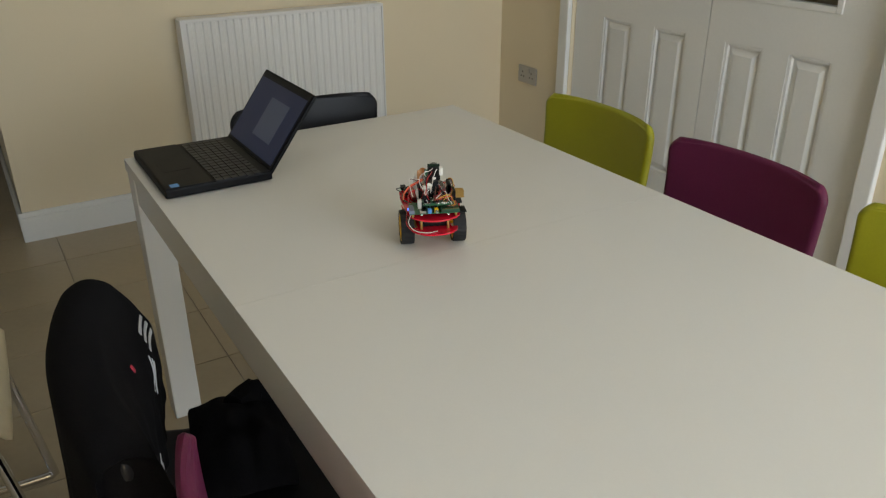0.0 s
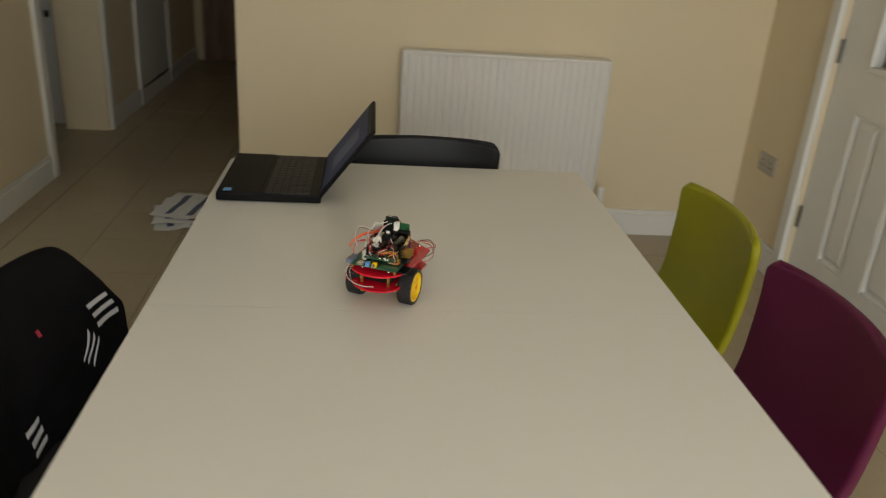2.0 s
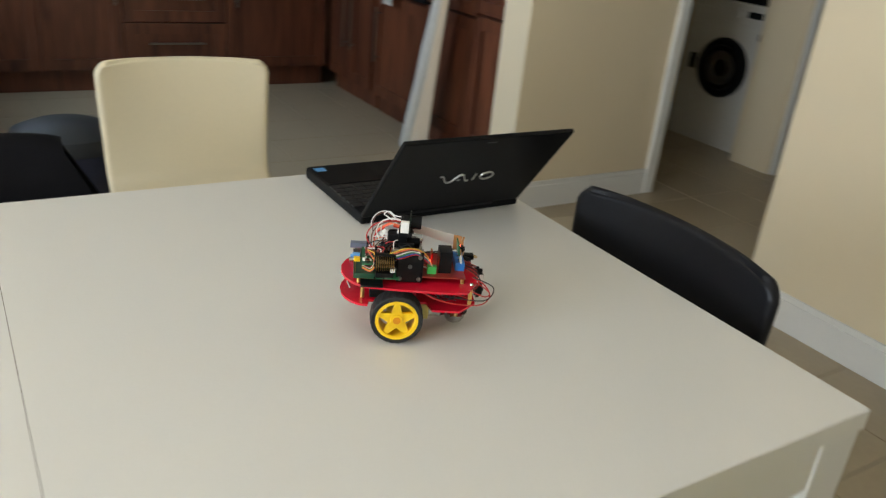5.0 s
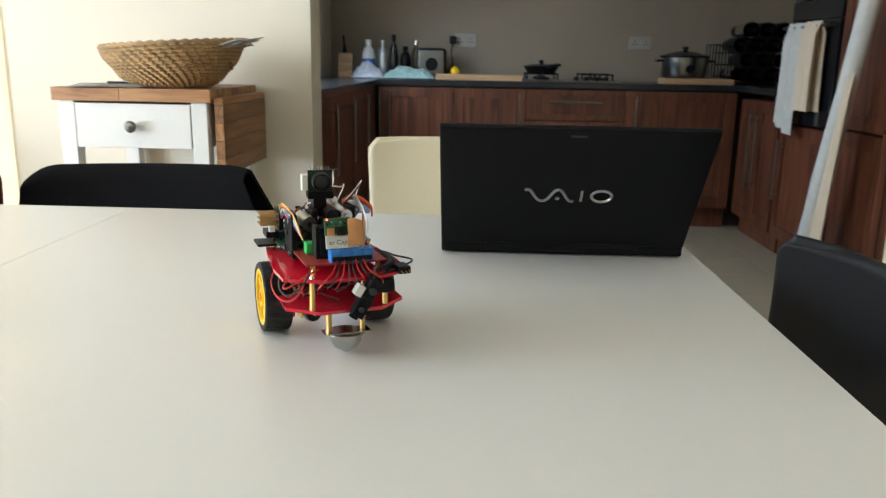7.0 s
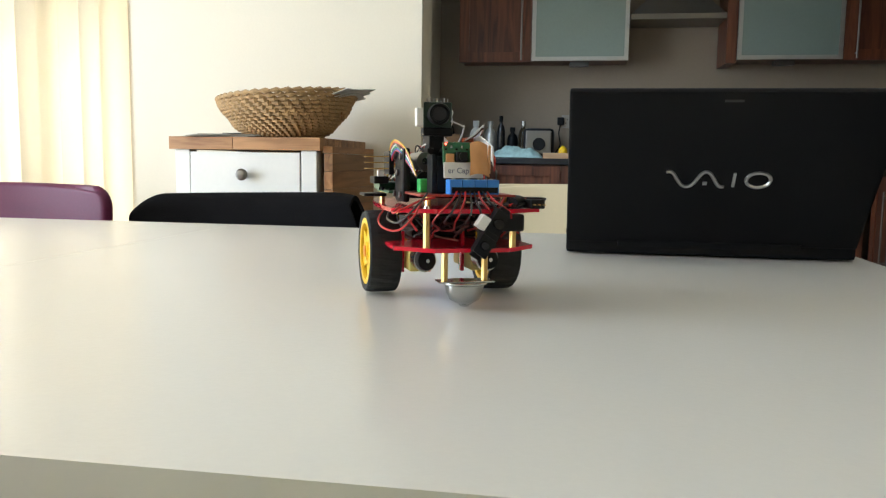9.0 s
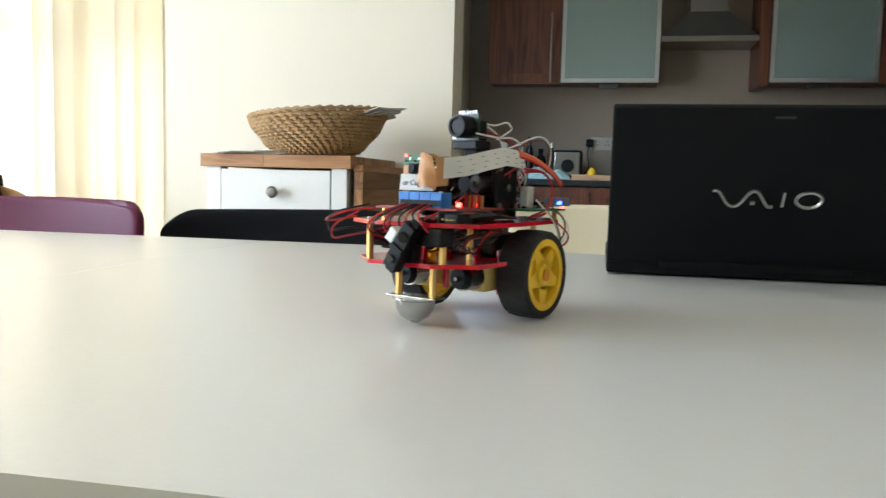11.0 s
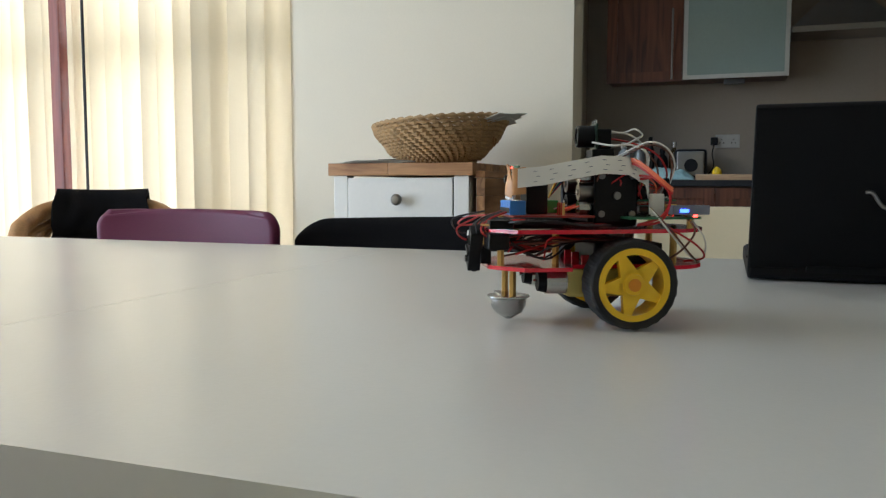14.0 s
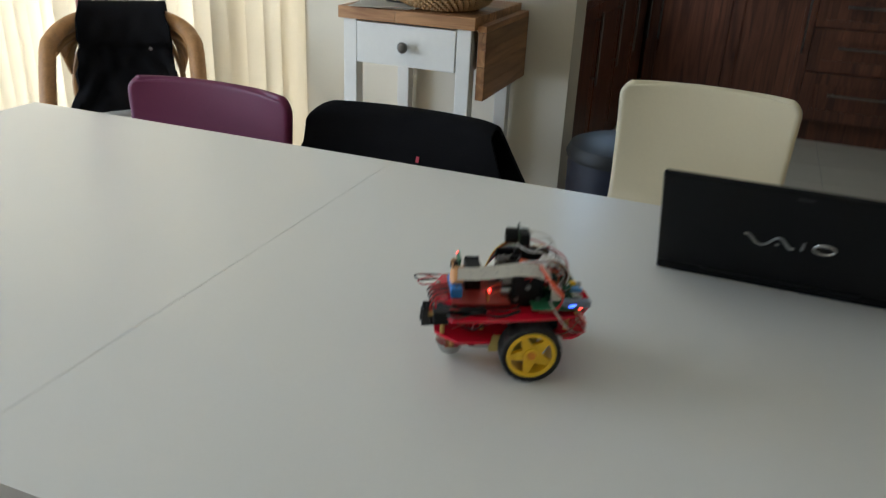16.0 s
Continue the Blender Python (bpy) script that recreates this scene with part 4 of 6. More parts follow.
for k in range(5):
    part("component", boxm(-0.0015, -0.0007, -0.0195 + 0.0044 * k, -0.0178 + 0.0044 * k, 0.0205 + 0.0015 * (k % 2), 0.0218 + 0.002 * (k % 2), 0.0), CASTER if k % 2 else BLACK, cb)
part("red_light", boxm(-0.0015, -0.0005, -0.0195, -0.0180, 0.0245, 0.0258), LEDRED, cb, "glowing red light")
part("tape", sheetm(lambda u, v: (0.0825 + 0.0022 * math.sin(u * math.pi) + 0.0012 * math.sin(v * 5 + u * 3), 0.0025 + 0.0165 * u - 0.003 * v * u, 0.0975 + 0.0235 * v + 0.0015 * math.sin(u * 4)), 8, 8, 0.0009), TAPE, robot, "crumpled brown parcel tape", smooth=True)
part("tape", sheetm(lambda u, v: (0.0822 - 0.010 * u ** 1.5, 0.018 + 0.004 * math.sin(u * 1.6), 0.0985 + v * 0.0205 + 0.001 * u), 5, 3, 0.0008), TAPE, robot, "crumpled brown parcel tape", smooth=True)


def ribbon(u, v):
    line = [(0.079, 0.0235, 0.1115), (0.060, 0.0285, 0.1135), (0.038, 0.0330, 0.1180), (0.016, 0.0355, 0.1220), (-0.004, 0.0365, 0.1210), (-0.018, 0.0345, 0.1140), (-0.022, 0.031, 0.103)]
    f = u * (len(line) - 1)
    i = min(int(f), len(line) - 2)
    p = Vector(line[i]).lerp(Vector(line[i + 1]), f - i)
    lean = 0.35 * math.sin(u * math.pi)
    h = (v - 0.5) * 0.0145
    return p + Vector((0.0, -h * math.sin(lean), h * math.cos(lean)))


rbn = part("ribbon_cable", sheetm(ribbon, 30, 2, 0.0005), WHITEP, robot, "white flat ribbon cable", smooth=True)
for k in range(8):
    for j in range(3):
        u = 0.10 + k * 0.1 + 0.02 * (j % 2)
        bm = sheetm(lambda a, b: Vector(ribbon(u + a * 0.024, 0.22 + j * 0.27 + b * 0.022)) + Vector((0, 0.0008, 0)), 2, 1, 0.0004)
        part("print_dash", bm, PRINT, rbn)
# pan servo and range finder on top
sv = part("servo", boxm(-0.016, 0.008, -0.012, 0.002, 0.110, 0.129, 0.001), BLACK, robot, "black pan servo")
part("servo_post", boxm(-0.002, 0.018, -0.016, -0.010, 0.080, 0.118, 0.001), BLACK, robot, "black plastic bracket")
part("servo_horn", cylm((0.002, -0.005, 0.129), (0.002, -0.005, 0.1335), 0.006, seg=16), WHITEP, sv, "white servo horn")
rf = part("range_finder", boxm(-0.0015, 0.0, -0.0115, 0.0115, -0.003, 0.0175, 0.0003), mat("dark_circuit_board", (0.008, 0.025, 0.012), 0.35, vary=0.3, scale=150), robot, "dark green range finder board", m=pose(0.0121, -0.005, 0.1375, 0, 0, -6))
part("transducer", lathem([(0, 0.012), (0.0062, 0.0118), (0.0066, 0.0135), (0.0082, 0.0135), (0.0086, 0.012), (0.0086, 0), (0, 0)], 24, pose(0, 0, 0.0075, 0, 90, 0)), BLACK, rf, "black round transducer", smooth=True)
part("transducer_mesh", lathem([(0, 0.0124), (0.0055, 0.0122), (0.0055, 0.0116), (0, 0.0116)], 20, pose(0, 0, 0.0075, 0, 90, 0)), mat("dark_mesh", (0.025, 0.025, 0.025), 0.6, 0.3), rf)
for k in range(7):
    part("finder_pin", boxm(-0.0012, -0.0004, -0.009 + 0.0028 * k, -0.0084 + 0.0028 * k, 0.0175, 0.0205), CASTER, rf)
part("finder_clip", boxm(-0.0145, 0.003, -0.012, 0.012, -0.0095, -0.0028, 0.001), BLACK, rf, "black pan bracket")
part("finder_back", boxm(-0.0125, -0.0017, -0.008, 0.010, -0.0027, 0.013, 0.001), BLACK, rf)
part("white_connector", boxm(-0.012, -0.0015, -0.017, -0.0105, -0.002, 0.013, 0.001), WHITEP, rf, "white connector")
gl = sheetm(lambda u, v: (-0.012 - 0.011 * u + 0.002 * math.sin(7 * v), 0.004 + 0.016 * v, 0.112 + 0.012 * math.sin(u * 2.4) + 0.003 * math.sin(v * 6)), 6, 6, 0.003)
part("white_wrap", gl, WHITEP, robot, "white wrapped connector", smooth=True)
# infrared sensor leaning at the front
ir = part("infrared_sensor", boxm(-0.005, 0.005, -0.018, 0.018, -0.006, 0.006, 0.001), BLACK, robot, "black infrared distance sensor", m=pose(0.110, 0.011, 0.0575, 56, 0, 0))
for y, q in ((-0.011, 0.0034), (0.009, 0.0044)):
    part("sensor_eye", cylm((0.005, y, 0), (0.0068, y, 0), q, q * 0.85, 18), DARKGLASS, ir, "dark glass eye")
part("sensor_rib", boxm(0.005, 0.0066, -0.0035, 0.0005, -0.0055, 0.0055, 0.0005), BLACK, ir)
for y in (-0.0195, 0.0195):
    part("sensor_lug", boxm(-0.003, 0.001, y - 0.0035, y + 0.0035, -0.004, 0.004, 0.001), BLACK, ir)
part("sensor_plug", boxm(-0.004, 0.005, -0.002, 0.009, 0.006, 0.013, 0.001), WHITEP, ir, "white plug")
part("sensor_bracket", boxm(0.098, 0.106, 0.004, 0.018, 0.046, 0.060, 0.001), BLACK, robot, "black plastic bracket")
part("sensor_bracket", boxm(0.088, 0.104, 0.016, 0.042, 0.058, 0.0705, 0.002), BLACK, robot, "black plastic bracket")
part("cable_sleeve", tubem([(0.098, 0.034, 0.078), (0.085, 0.046, 0.0785), (0.066, 0.050, 0.0785), (0.050, 0.046, 0.078)], 0.0042, 10, 5), BLACK, robot, "black cable bundle", smooth=True)
plug = part("side_plug", boxm(0.088, 0.106, 0.046, 0.058, 0.0745, 0.081, 0.001, pose(0, 0, 0)), BLACK, robot, "black plug with pins")
for k in range(3):
    part("plug_pin", cylm((0.106, 0.048 + 0.004 * k, 0.0775), (0.111, 0.048 + 0.004 * k, 0.0775), 0.0006, seg=6), BRASS, plug)

rng = random.Random(4)


def wire(color, pts, r=0.0008):
    part("wire", tubem(pts, r, 6, 6), WIRES[color], robot, color + " wire", smooth=True)


# supply and motor leads between the plates
for k in range(8):
    y = -0.035 + k * 0.010
    wire(("red", "black", "red", "black", "black")[k % 5], [(0.0835, y * 0.35 + 0.004, 0.0865), (0.099 + 0.004 * rng.random(), y * 0.5, 0.080), (0.104 + 0.004 * rng.random(), y * 0.8, 0.072), (0.096, y * 0.9, 0.064), (0.075, y * 0.7 + 0.01 * rng.random(), 0.056 + 0.008 * rng.random()), (0.05, y * 0.8, 0.052 + 0.012 * rng.random())], 0.0008)
for k in range(26):
    y = rng.uniform(-0.045, 0.045)
    wire(("black", "black", "red", "black", "brown")[k % 5], [(0.09 - 0.03 * rng.random(), y, 0.049 + 0.015 * rng.random()), (0.06, y + 0.016 * rng.uniform(-1, 1), 0.05 + 0.018 * rng.random()), (0.03, y * 0.8 + 0.016 * rng.uniform(-1, 1), 0.065), (0.0, y * 0.7, 0.064), (-0.03, y * 0.6, 0.052 + 0.01 * rng.random())], 0.0008)
for k in range(8):
    y = 0.030 + 0.004 * k
    wire(("black", "black", "red")[k % 3], [(0.100, y * 0.6, 0.0765), (0.085, y + 0.01 * rng.uniform(-1, 1), 0.078 + 0.004 * rng.random()), (0.060, y, 0.0775 + 0.004 * rng.random()), (0.035, y + 0.006 * rng.uniform(-1, 1), 0.077), (0.012, y * 0.8, 0.0765)], 0.0009)
wire("red", [(0.02, -0.052, 0.073), (0.05, -0.066, 0.064), (0.085, -0.069, 0.060), (0.108, -0.062, 0.060), (0.116, -0.052, 0.070), (0.100, -0.042, 0.080)])
wire("black", [(0.03, -0.050, 0.073), (0.06, -0.060, 0.068), (0.09, -0.066, 0.066), (0.112, -0.062, 0.066), (0.120, -0.050, 0.078), (0.095, -0.036, 0.085)])
wire("red", [(0.095, -0.03, 0.082), (0.108, -0.046, 0.080), (0.114, -0.062, 0.074), (0.106, -0.066, 0.072), (0.088, -0.056, 0.0755)])

comb = bmesh.new()
for k in range(9):
    for j in range(3):
        box(comb, -0.030 + k * 0.0026, -0.0291 + k * 0.0026, -0.0645, -0.0440, 0.1005 + j * 0.005, 0.1013 + j * 0.005)
tagged(part("pin_comb", comb, BRASS, robot, "rows of thin pins"), kind="stuff")
part("header_block", boxm(-0.032, -0.006, -0.0455, -0.041, 0.096, 0.1155, 0.0005), BLACK, robot, "black header block")
part("header_socket", boxm(-0.030, -0.008, -0.0590, -0.0455, 0.0885, 0.0945, 0.0008), BLACK, robot, "black socket strip")
part("white_connector", boxm(-0.012, -0.006, -0.0560, -0.0500, 0.0945, 0.0995, 0.0005), WHITEP, robot, "white connector")


# rear wires
wire("white", [(-0.05, 0.05, 0.080), (-0.058, 0.056, 0.066), (-0.062, 0.044, 0.052), (-0.064, 0.02, 0.047), (-0.060, -0.004, 0.0475)], 0.0007)
wire("red", [(-0.03, 0.056, 0.075), (-0.05, 0.060, 0.062), (-0.060, 0.050, 0.052), (-0.05, 0.036, 0.048)])
wire("brown", [(-0.045, 0.045, 0.085), (-0.05, 0.056, 0.073), (-0.040, 0.060, 0.060), (-0.03, 0.052, 0.05)])
# servo and range finder leads
wire("white", [(0.014, -0.010, 0.139), (0.004, -0.012, 0.147), (-0.014, -0.006, 0.148), (-0.026, 0.0, 0.140), (-0.030, 0.004, 0.126), (-0.024, 0.006, 0.110)])
wire("red", [(0.016, -0.006, 0.142), (-0.002, 0.0, 0.143), (-0.022, 0.012, 0.137), (-0.036, 0.016, 0.128), (-0.042, 0.016, 0.113), (-0.034, 0.010, 0.100)])
wire("brown", [(0.012, 0.004, 0.136), (-0.004, 0.010, 0.138), (-0.022, 0.014, 0.134), (-0.034, 0.014, 0.122), (-0.036, 0.014, 0.105)])
wire("white", [(0.016, 0.006, 0.140), (0.004, 0.020, 0.137), (-0.010, 0.026, 0.137), (-0.022, 0.028, 0.130), (-0.024, 0.022, 0.118)])
for k in range(3):
    o = 0.0017 * k
    wire(("orange", "orange", "red")[k], [(0.012, 0.018, 0.126 - o), (-0.006, 0.033, 0.1265 - o), (-0.012, 0.048, 0.1215 - o), (-0.020, 0.060, 0.112 - o), (-0.029, 0.064, 0.1035 - o)], 0.0010)
for k, c in enumerate(("white", "brown")):
    o = 0.0022 * k
    wire(c, [(0.010, 0.020, 0.124), (0.0, 0.032, 0.130 - o), (-0.0155, 0.047, 0.1385 - o), (-0.029, 0.050, 0.134 - o), (-0.036 + o, 0.048, 0.122), (-0.034, 0.044, 0.108)], 0.0007)
    wire(c, [(-0.018, 0.046, 0.090), (-0.028 - o, 0.057, 0.074), (-0.042 - o, 0.056, 0.058), (-0.057, 0.044, 0.0485)], 0.0007)
wire("white", [(0.002, -0.004, 0.150), (-0.008, 0.008, 0.1475), (-0.015, 0.016, 0.150), (-0.021, 0.017, 0.1455), (-0.015, 0.016, 0.1415), (-0.006, 0.012, 0.136)], 0.0008)
for k in range(2):
    wire("red", [(-0.012, 0.034, 0.114 - 0.003 * k), (-0.022, 0.050, 0.111), (-0.031, 0.054, 0.098), (-0.025, 0.052, 0.083 - 0.003 * k), (-0.008, 0.047, 0.0765)], 0.0010)
for k in range(14):
    a = 2 * math.pi * k / 14
    x0, y0 = -0.022 + 0.016 * math.cos(a), 0.002 + 0.024 * math.sin(a)
    wire(("black", "brown", "black", "red", "black", "orange", "white")[k % 7], [(x0, y0, 0.096), (x0 + 0.006 * rng.uniform(-1, 1), y0 + 0.008 * rng.uniform(-1, 1), 0.108), (x0 * 0.6 + 0.004 * rng.uniform(-1, 1), y0 * 0.7, 0.114 + 0.006 * rng.random()), (0.004, y0 * 0.5, 0.110), (0.014, y0 * 0.8 - 0.01, 0.098)], 0.0007)
for x, y, h in ((-0.040, 0.020, 0.112), (-0.030, -0.020, 0.114), (-0.016, -0.006, 0.116)):
    part("jumper_housing", boxm(x - 0.0014, x + 0.0014, y - 0.0026, y + 0.0026, 0.0975, h, 0.0003), BLACK, robot, "black jumper plug")
# rainbow jumper band on the right flank
for k, c in enumerate(("yellow", "orange", "brown", "white", "green", "blue", "red")):
    o = 0.0014 * k
    wire(c, [(-0.034 + o, -0.020, 0.098), (-0.026 + o, -0.036, 0.106), (-0.010 + o, -0.044, 0.117 - o), (0.010 + o, -0.044, 0.124 - o), (0.030, -0.038, 0.116 - o), (0.042, -0.032, 0.096)], 0.0007)
for k, c in enumerate(("orange", "yellow", "brown", "white", "red")):
    wire(c, [(-0.04, -0.012 + 0.003 * k, 0.105), (-0.036 + 0.004 * k, -0.03 + 0.002 * k, 0.106 + 0.002 * k), (-0.03, -0.042 + 0.004 * k, 0.100), (-0.036, -0.046 + 0.003 * k, 0.091), (-0.046, -0.038 + 0.003 * k, 0.0915)], 0.0007)
for k in range(10):
    c = ("black", "red", "brown", "orange", "white")[k % 5]
    a = rng.uniform(-0.03, 0.03)
    wire(c, [(-0.02 + 0.004 * k, a, 0.098), (-0.024 + 0.004 * k, a + 0.012 * rng.uniform(-1, 1), 0.108 + 0.012 * rng.random()), (-0.004 + 0.003 * k, a + 0.02 * rng.uniform(-1, 1), 0.112 + 0.008 * rng.random()), (0.02, a * 0.6, 0.095), (0.04, a * 0.8, 0.087)], 0.0007)


# the car is a little shorter and clearly slimmer than the drawing above
drv.matrix_basis = pose(-0.013, 0.001, 0)
for ob in robot.children:
    if ob.name.startswith("battery_") and not ob.name.startswith("battery_box"):
        ob.matrix_basis = pose(-0.010, 0.001, 0.0015)
SIZE, SLIM = 0.965, 0.87
ROUND = ("wheel", "caster", "range_finder")
for ob in robot.children_recursive:
    top = ob
    while top.parent != robot:
        top = top.parent
    wide = SIZE if top.name.startswith(ROUND) else SLIM
    if not top.name.startswith("wheel") or ob != top:
        turned = ob.matrix_basis.to_3x3()
        own = Matrix.Identity(3) if top.name.startswith("wheel") else Matrix.Diagonal((SIZE, wide, SIZE))
        if ob.data and ob.type == "MESH":
            ob.data.transform((turned.inverted() @ own @ turned).to_4x4())
        elif ob.type == "FONT":
            ob.data.size *= 0.9
        p = ob.matrix_basis.translation
        ob.matrix_basis = Matrix.Translation((p.x * SIZE, p.y * wide, p.z * SIZE)) @ turned.to_4x4()
AXLE, RADIUS = 0.0482, 0.0325
wheel_left.matrix_basis = pose(0, AXLE, RADIUS)
wheel_right.matrix_basis = pose(0, -AXLE, RADIUS)


def heading_at(t):
    """The car's place on the table and its heading at t seconds."""
    keys = [(0, -0.076, -0.813, 66.5), (2.32, -0.075, -0.813, 67.0), (2.5, -0.036, -0.738, 67.5), (3.0, 0.048, -0.504, 68), (3.3, 0.070, -0.446, 65), (3.45, 0.076, -0.436, 64), (6.2, 0.079, -0.431, 64),
            (6.5, 0.087, -0.437, 24), (9.72, 0.087, -0.437, 24), (10.02, 0.0945, -0.4375, -24), (13.24, 0.0945, -0.4375, -24), (13.3, 0.0937, -0.4388, -29), (13.4, 0.0905, -0.444, -50), (13.5, 0.0883, -0.4468, -62), (13.62, 0.088, -0.447, -63.5), (16, 0.088, -0.447, -63.5)]
    for a, b in zip(keys, keys[1:]):
        if t <= b[0]:
            f = (t - a[0]) / (b[0] - a[0])
            return [p + (q - p) * f for p, q in zip(a[1:], b[1:])]
    return list(keys[-1][1:])


def motions():
    rows, left, right = [], [], []
    turn = {1: 20.0, -1: 0.0}
    last = heading_at(0)
    for k in range(321):
        t = k * 0.05
        x, y, h = heading_at(t)
        ahead = (x - last[0]) * math.cos(radians(h)) + (y - last[1]) * math.sin(radians(h))
        swing = radians(h - last[2]) * AXLE
        turn[1] += math.degrees((ahead - swing) / RADIUS)
        turn[-1] += math.degrees((ahead + swing) / RADIUS)
        last = [x, y, h]
        rows.append((t, pose(x, y, H + 0.001, 0, 0, h)))
        left.append((t, pose(0, AXLE, RADIUS, 0, turn[1], 0)))
        right.append((t, pose(0, -AXLE, RADIUS, 0, turn[-1], 0)))
    walk(robot, rows)
    walk(wheel_left, left)
    walk(wheel_right, right)


# ---------- trolley with drop leaf, basket ----------
TX, TY = -1.50, -1.20
tro = thing("kitchen_trolley", pose(TX, TY, 0), "white kitchen trolley with a butcher-block top and drop leaf", "trolley")
for k in range(7):
    x0 = -0.225 + k * 0.0645
    part("top_board", boxm(x0, x0 + 0.0635, -0.212, 0.0 + 0.03 * (k % 3) - 0.03, 0.868, 0.902, 0.0015), BLOCK, tro)
    part("top_board", boxm(x0, x0 + 0.0635, 0.001 + 0.03 * (k % 3) - 0.03, 0.212, 0.868, 0.902, 0.0015), BLOCK, tro)
for k in range(4):
    z0 = 0.672 + k * 0.0475
    part("leaf_board", boxm(-0.222, 0.205, 0.216, 0.240, z0, z0 + 0.0468, 0.0012), LEAFWOOD, tro)
part("leaf_lip", boxm(-0.222, 0.205, 0.214, 0.2395, 0.8625, 0.880, 0.001), LEAFWOOD, tro)
for sx in (-1, 1):
    for sy in (-1, 1):
        part("leg", boxm(sx * 0.195 - 0.021, sx * 0.195 + 0.021, sy * 0.178 - 0.021, sy * 0.178 + 0.021, 0.0, 0.868, 0.002), GLOSS, tro)
part("drawer_front", boxm(0.196, 0.218, -0.154, 0.154, 0.745, 0.862, 0.002), GLOSS, tro)
part("drawer_box", boxm(-0.17, 0.196, -0.15, 0.15, 0.750, 0.858), GLOSS, tro)
part("knob", lathem([(0, 0), (0.006, 0), (0.006, 0.010), (0.015, 0.016), (0.016, 0.022), (0.011, 0.028), (0, 0.029)], 20, pose(0.218, 0.0, 0.803, 0, 90, 0)), STEEL, tro, "round steel knob", smooth=True)
part("side_rail", boxm(-0.174, 0.174, 0.168, 0.188, 0.745, 0.862), GLOSS, tro)
part("side_rail", boxm(-0.174, 0.174, -0.188, -0.168, 0.745, 0.862), GLOSS, tro)
for z in (0.16, 0.46):
    for k in range(6):
        x0 = -0.185 + k * 0.064
        part("shelf_slat", boxm(x0, x0 + 0.05, -0.185, 0.185, z, z + 0.016, 0.001), BLOCK, tro)
bk = thing("green_box", pose(-1.45, -1.16, 0.476, 0, 0, 12), "small green box lying on the trolley shelf", "box")
part("body", boxm(-0.08, 0.08, -0.09, 0.09, 0, 0.06, 0.004), mat("green_card", (0.06, 0.16, 0.11), 0.6), bk)
part("lid", boxm(-0.083, 0.083, -0.093, 0.093, 0.06, 0.075, 0.003), mat("pale_green_card", (0.14, 0.26, 0.2), 0.6), bk)
bk = thing("red_book", pose(-1.43, -1.31, 0.476, 0, 0, -8), "red book lying on the trolley shelf", "book")
part("cover", boxm(-0.07, 0.07, -0.04, 0.04, 0, 0.022, 0.002), REDPLASTIC, bk)
part("pages", boxm(-0.068, 0.072, -0.038, 0.038, 0.004, 0.018), PAPER, bk)

bas = thing("wicker_basket", pose(-1.42, -1.133, 0.903, 0, 0, 0), "shallow round straw basket standing on the trolley", "basket")
ROWS = 15
for k in range(ROWS):
    f = k / (ROWS - 1)
    r = 0.080 + 0.112 * f ** 0.66
    z = 0.006 + 0.108 * f ** 1.3
    bm = bmesh.new()
    nseg, nc = 132, 6
    rings = []
    for i in range(nseg):
        a = 2 * math.pi * i / nseg
        knot = 1 + 0.48 * math.sin(i * math.pi / 1.5 + k * 2.1)
        rr = 0.0062 * knot
        wob = 0.0025 * math.sin(3 * a + k) + 0.02 * f * math.cos(a - 1.2) * 0.3
        c = Vector(((r + wob) * math.cos(a), (r + wob) * math.sin(a) * 1.0, z + 0.014 * f * math.cos(a - 1.6)))
        out = Vector((math.cos(a), math.sin(a), 0))
        rings.append([bm.verts.new(c + rr * (math.cos(2 * math.pi * j / nc) * out + math.sin(2 * math.pi * j / nc) * Vector((0, 0, 1)))) for j in range(nc)])
    for i in range(nseg):
        p, q = rings[i], rings[(i + 1) % nseg]
        for j in range(nc):
            bm.faces.new((p[j], p[(j + 1) % nc], q[(j + 1) % nc], q[j]))
    part("straw_coil", bm, WICKER, bas, smooth=True)
part("basket_base", lathem([(0, 0.0), (0.082, 0.0), (0.085, 0.008), (0, 0.01)], 32), WICKER, bas)
part("basket_liner", lathem([(0.080, 0.012), (0.120, 0.030), (0.155, 0.060), (0.180, 0.092), (0.176, 0.092), (0.151, 0.062), (0.117, 0.033), (0.078, 0.016)], 40), WICKER, bas, smooth=True)
part("ring_handle", tubem([(0.02 + 0.012 * math.cos(a * math.pi / 6), 0.168, 0.062 + 0.012 * math.sin(a * math.pi / 6)) for a in range(13)], 0.0025, 6, 2), CANE, bas, "small ring handle")
for k in range(3):
    news = thing("newspaper", pose(-1.42 + 0.008 * k, -1.02 + 0.010 * k, 0.996 + 0.005 * k, 8 + 2 * k, 0, 6 - 9 * k), "folded newspaper lying in the basket", "newspaper", "papers in the basket")
    part("sheet", sheetm(lambda u, v: ((u - 0.5) * 0.17, (v - 0.5) * 0.20, 0.006 * math.sin(3 * u + k) + 0.010 * v * v), 6, 6, 0.0018), PAPER, news, smooth=True)
THIN = blind_cloth("thin_paper", (0.8, 0.79, 0.76), (0.85, 0.84, 0.8))
pp = thing("loose_papers", pose(-1.36, -1.30, 0.903, 0, 0, 10), "white loose papers lying on the trolley top", "paper")
for k in range(4):
    part("sheet", sheetm(lambda u, v: ((u - 0.5) * 0.15, (v - 0.5) * 0.18, 0.0010 + 0.0018 * k), 5, 5, 0.0017), THIN, pp, m=pose(0.004 * k, 0.008 * k, 0, 0, 0, 7 * k), smooth=True)
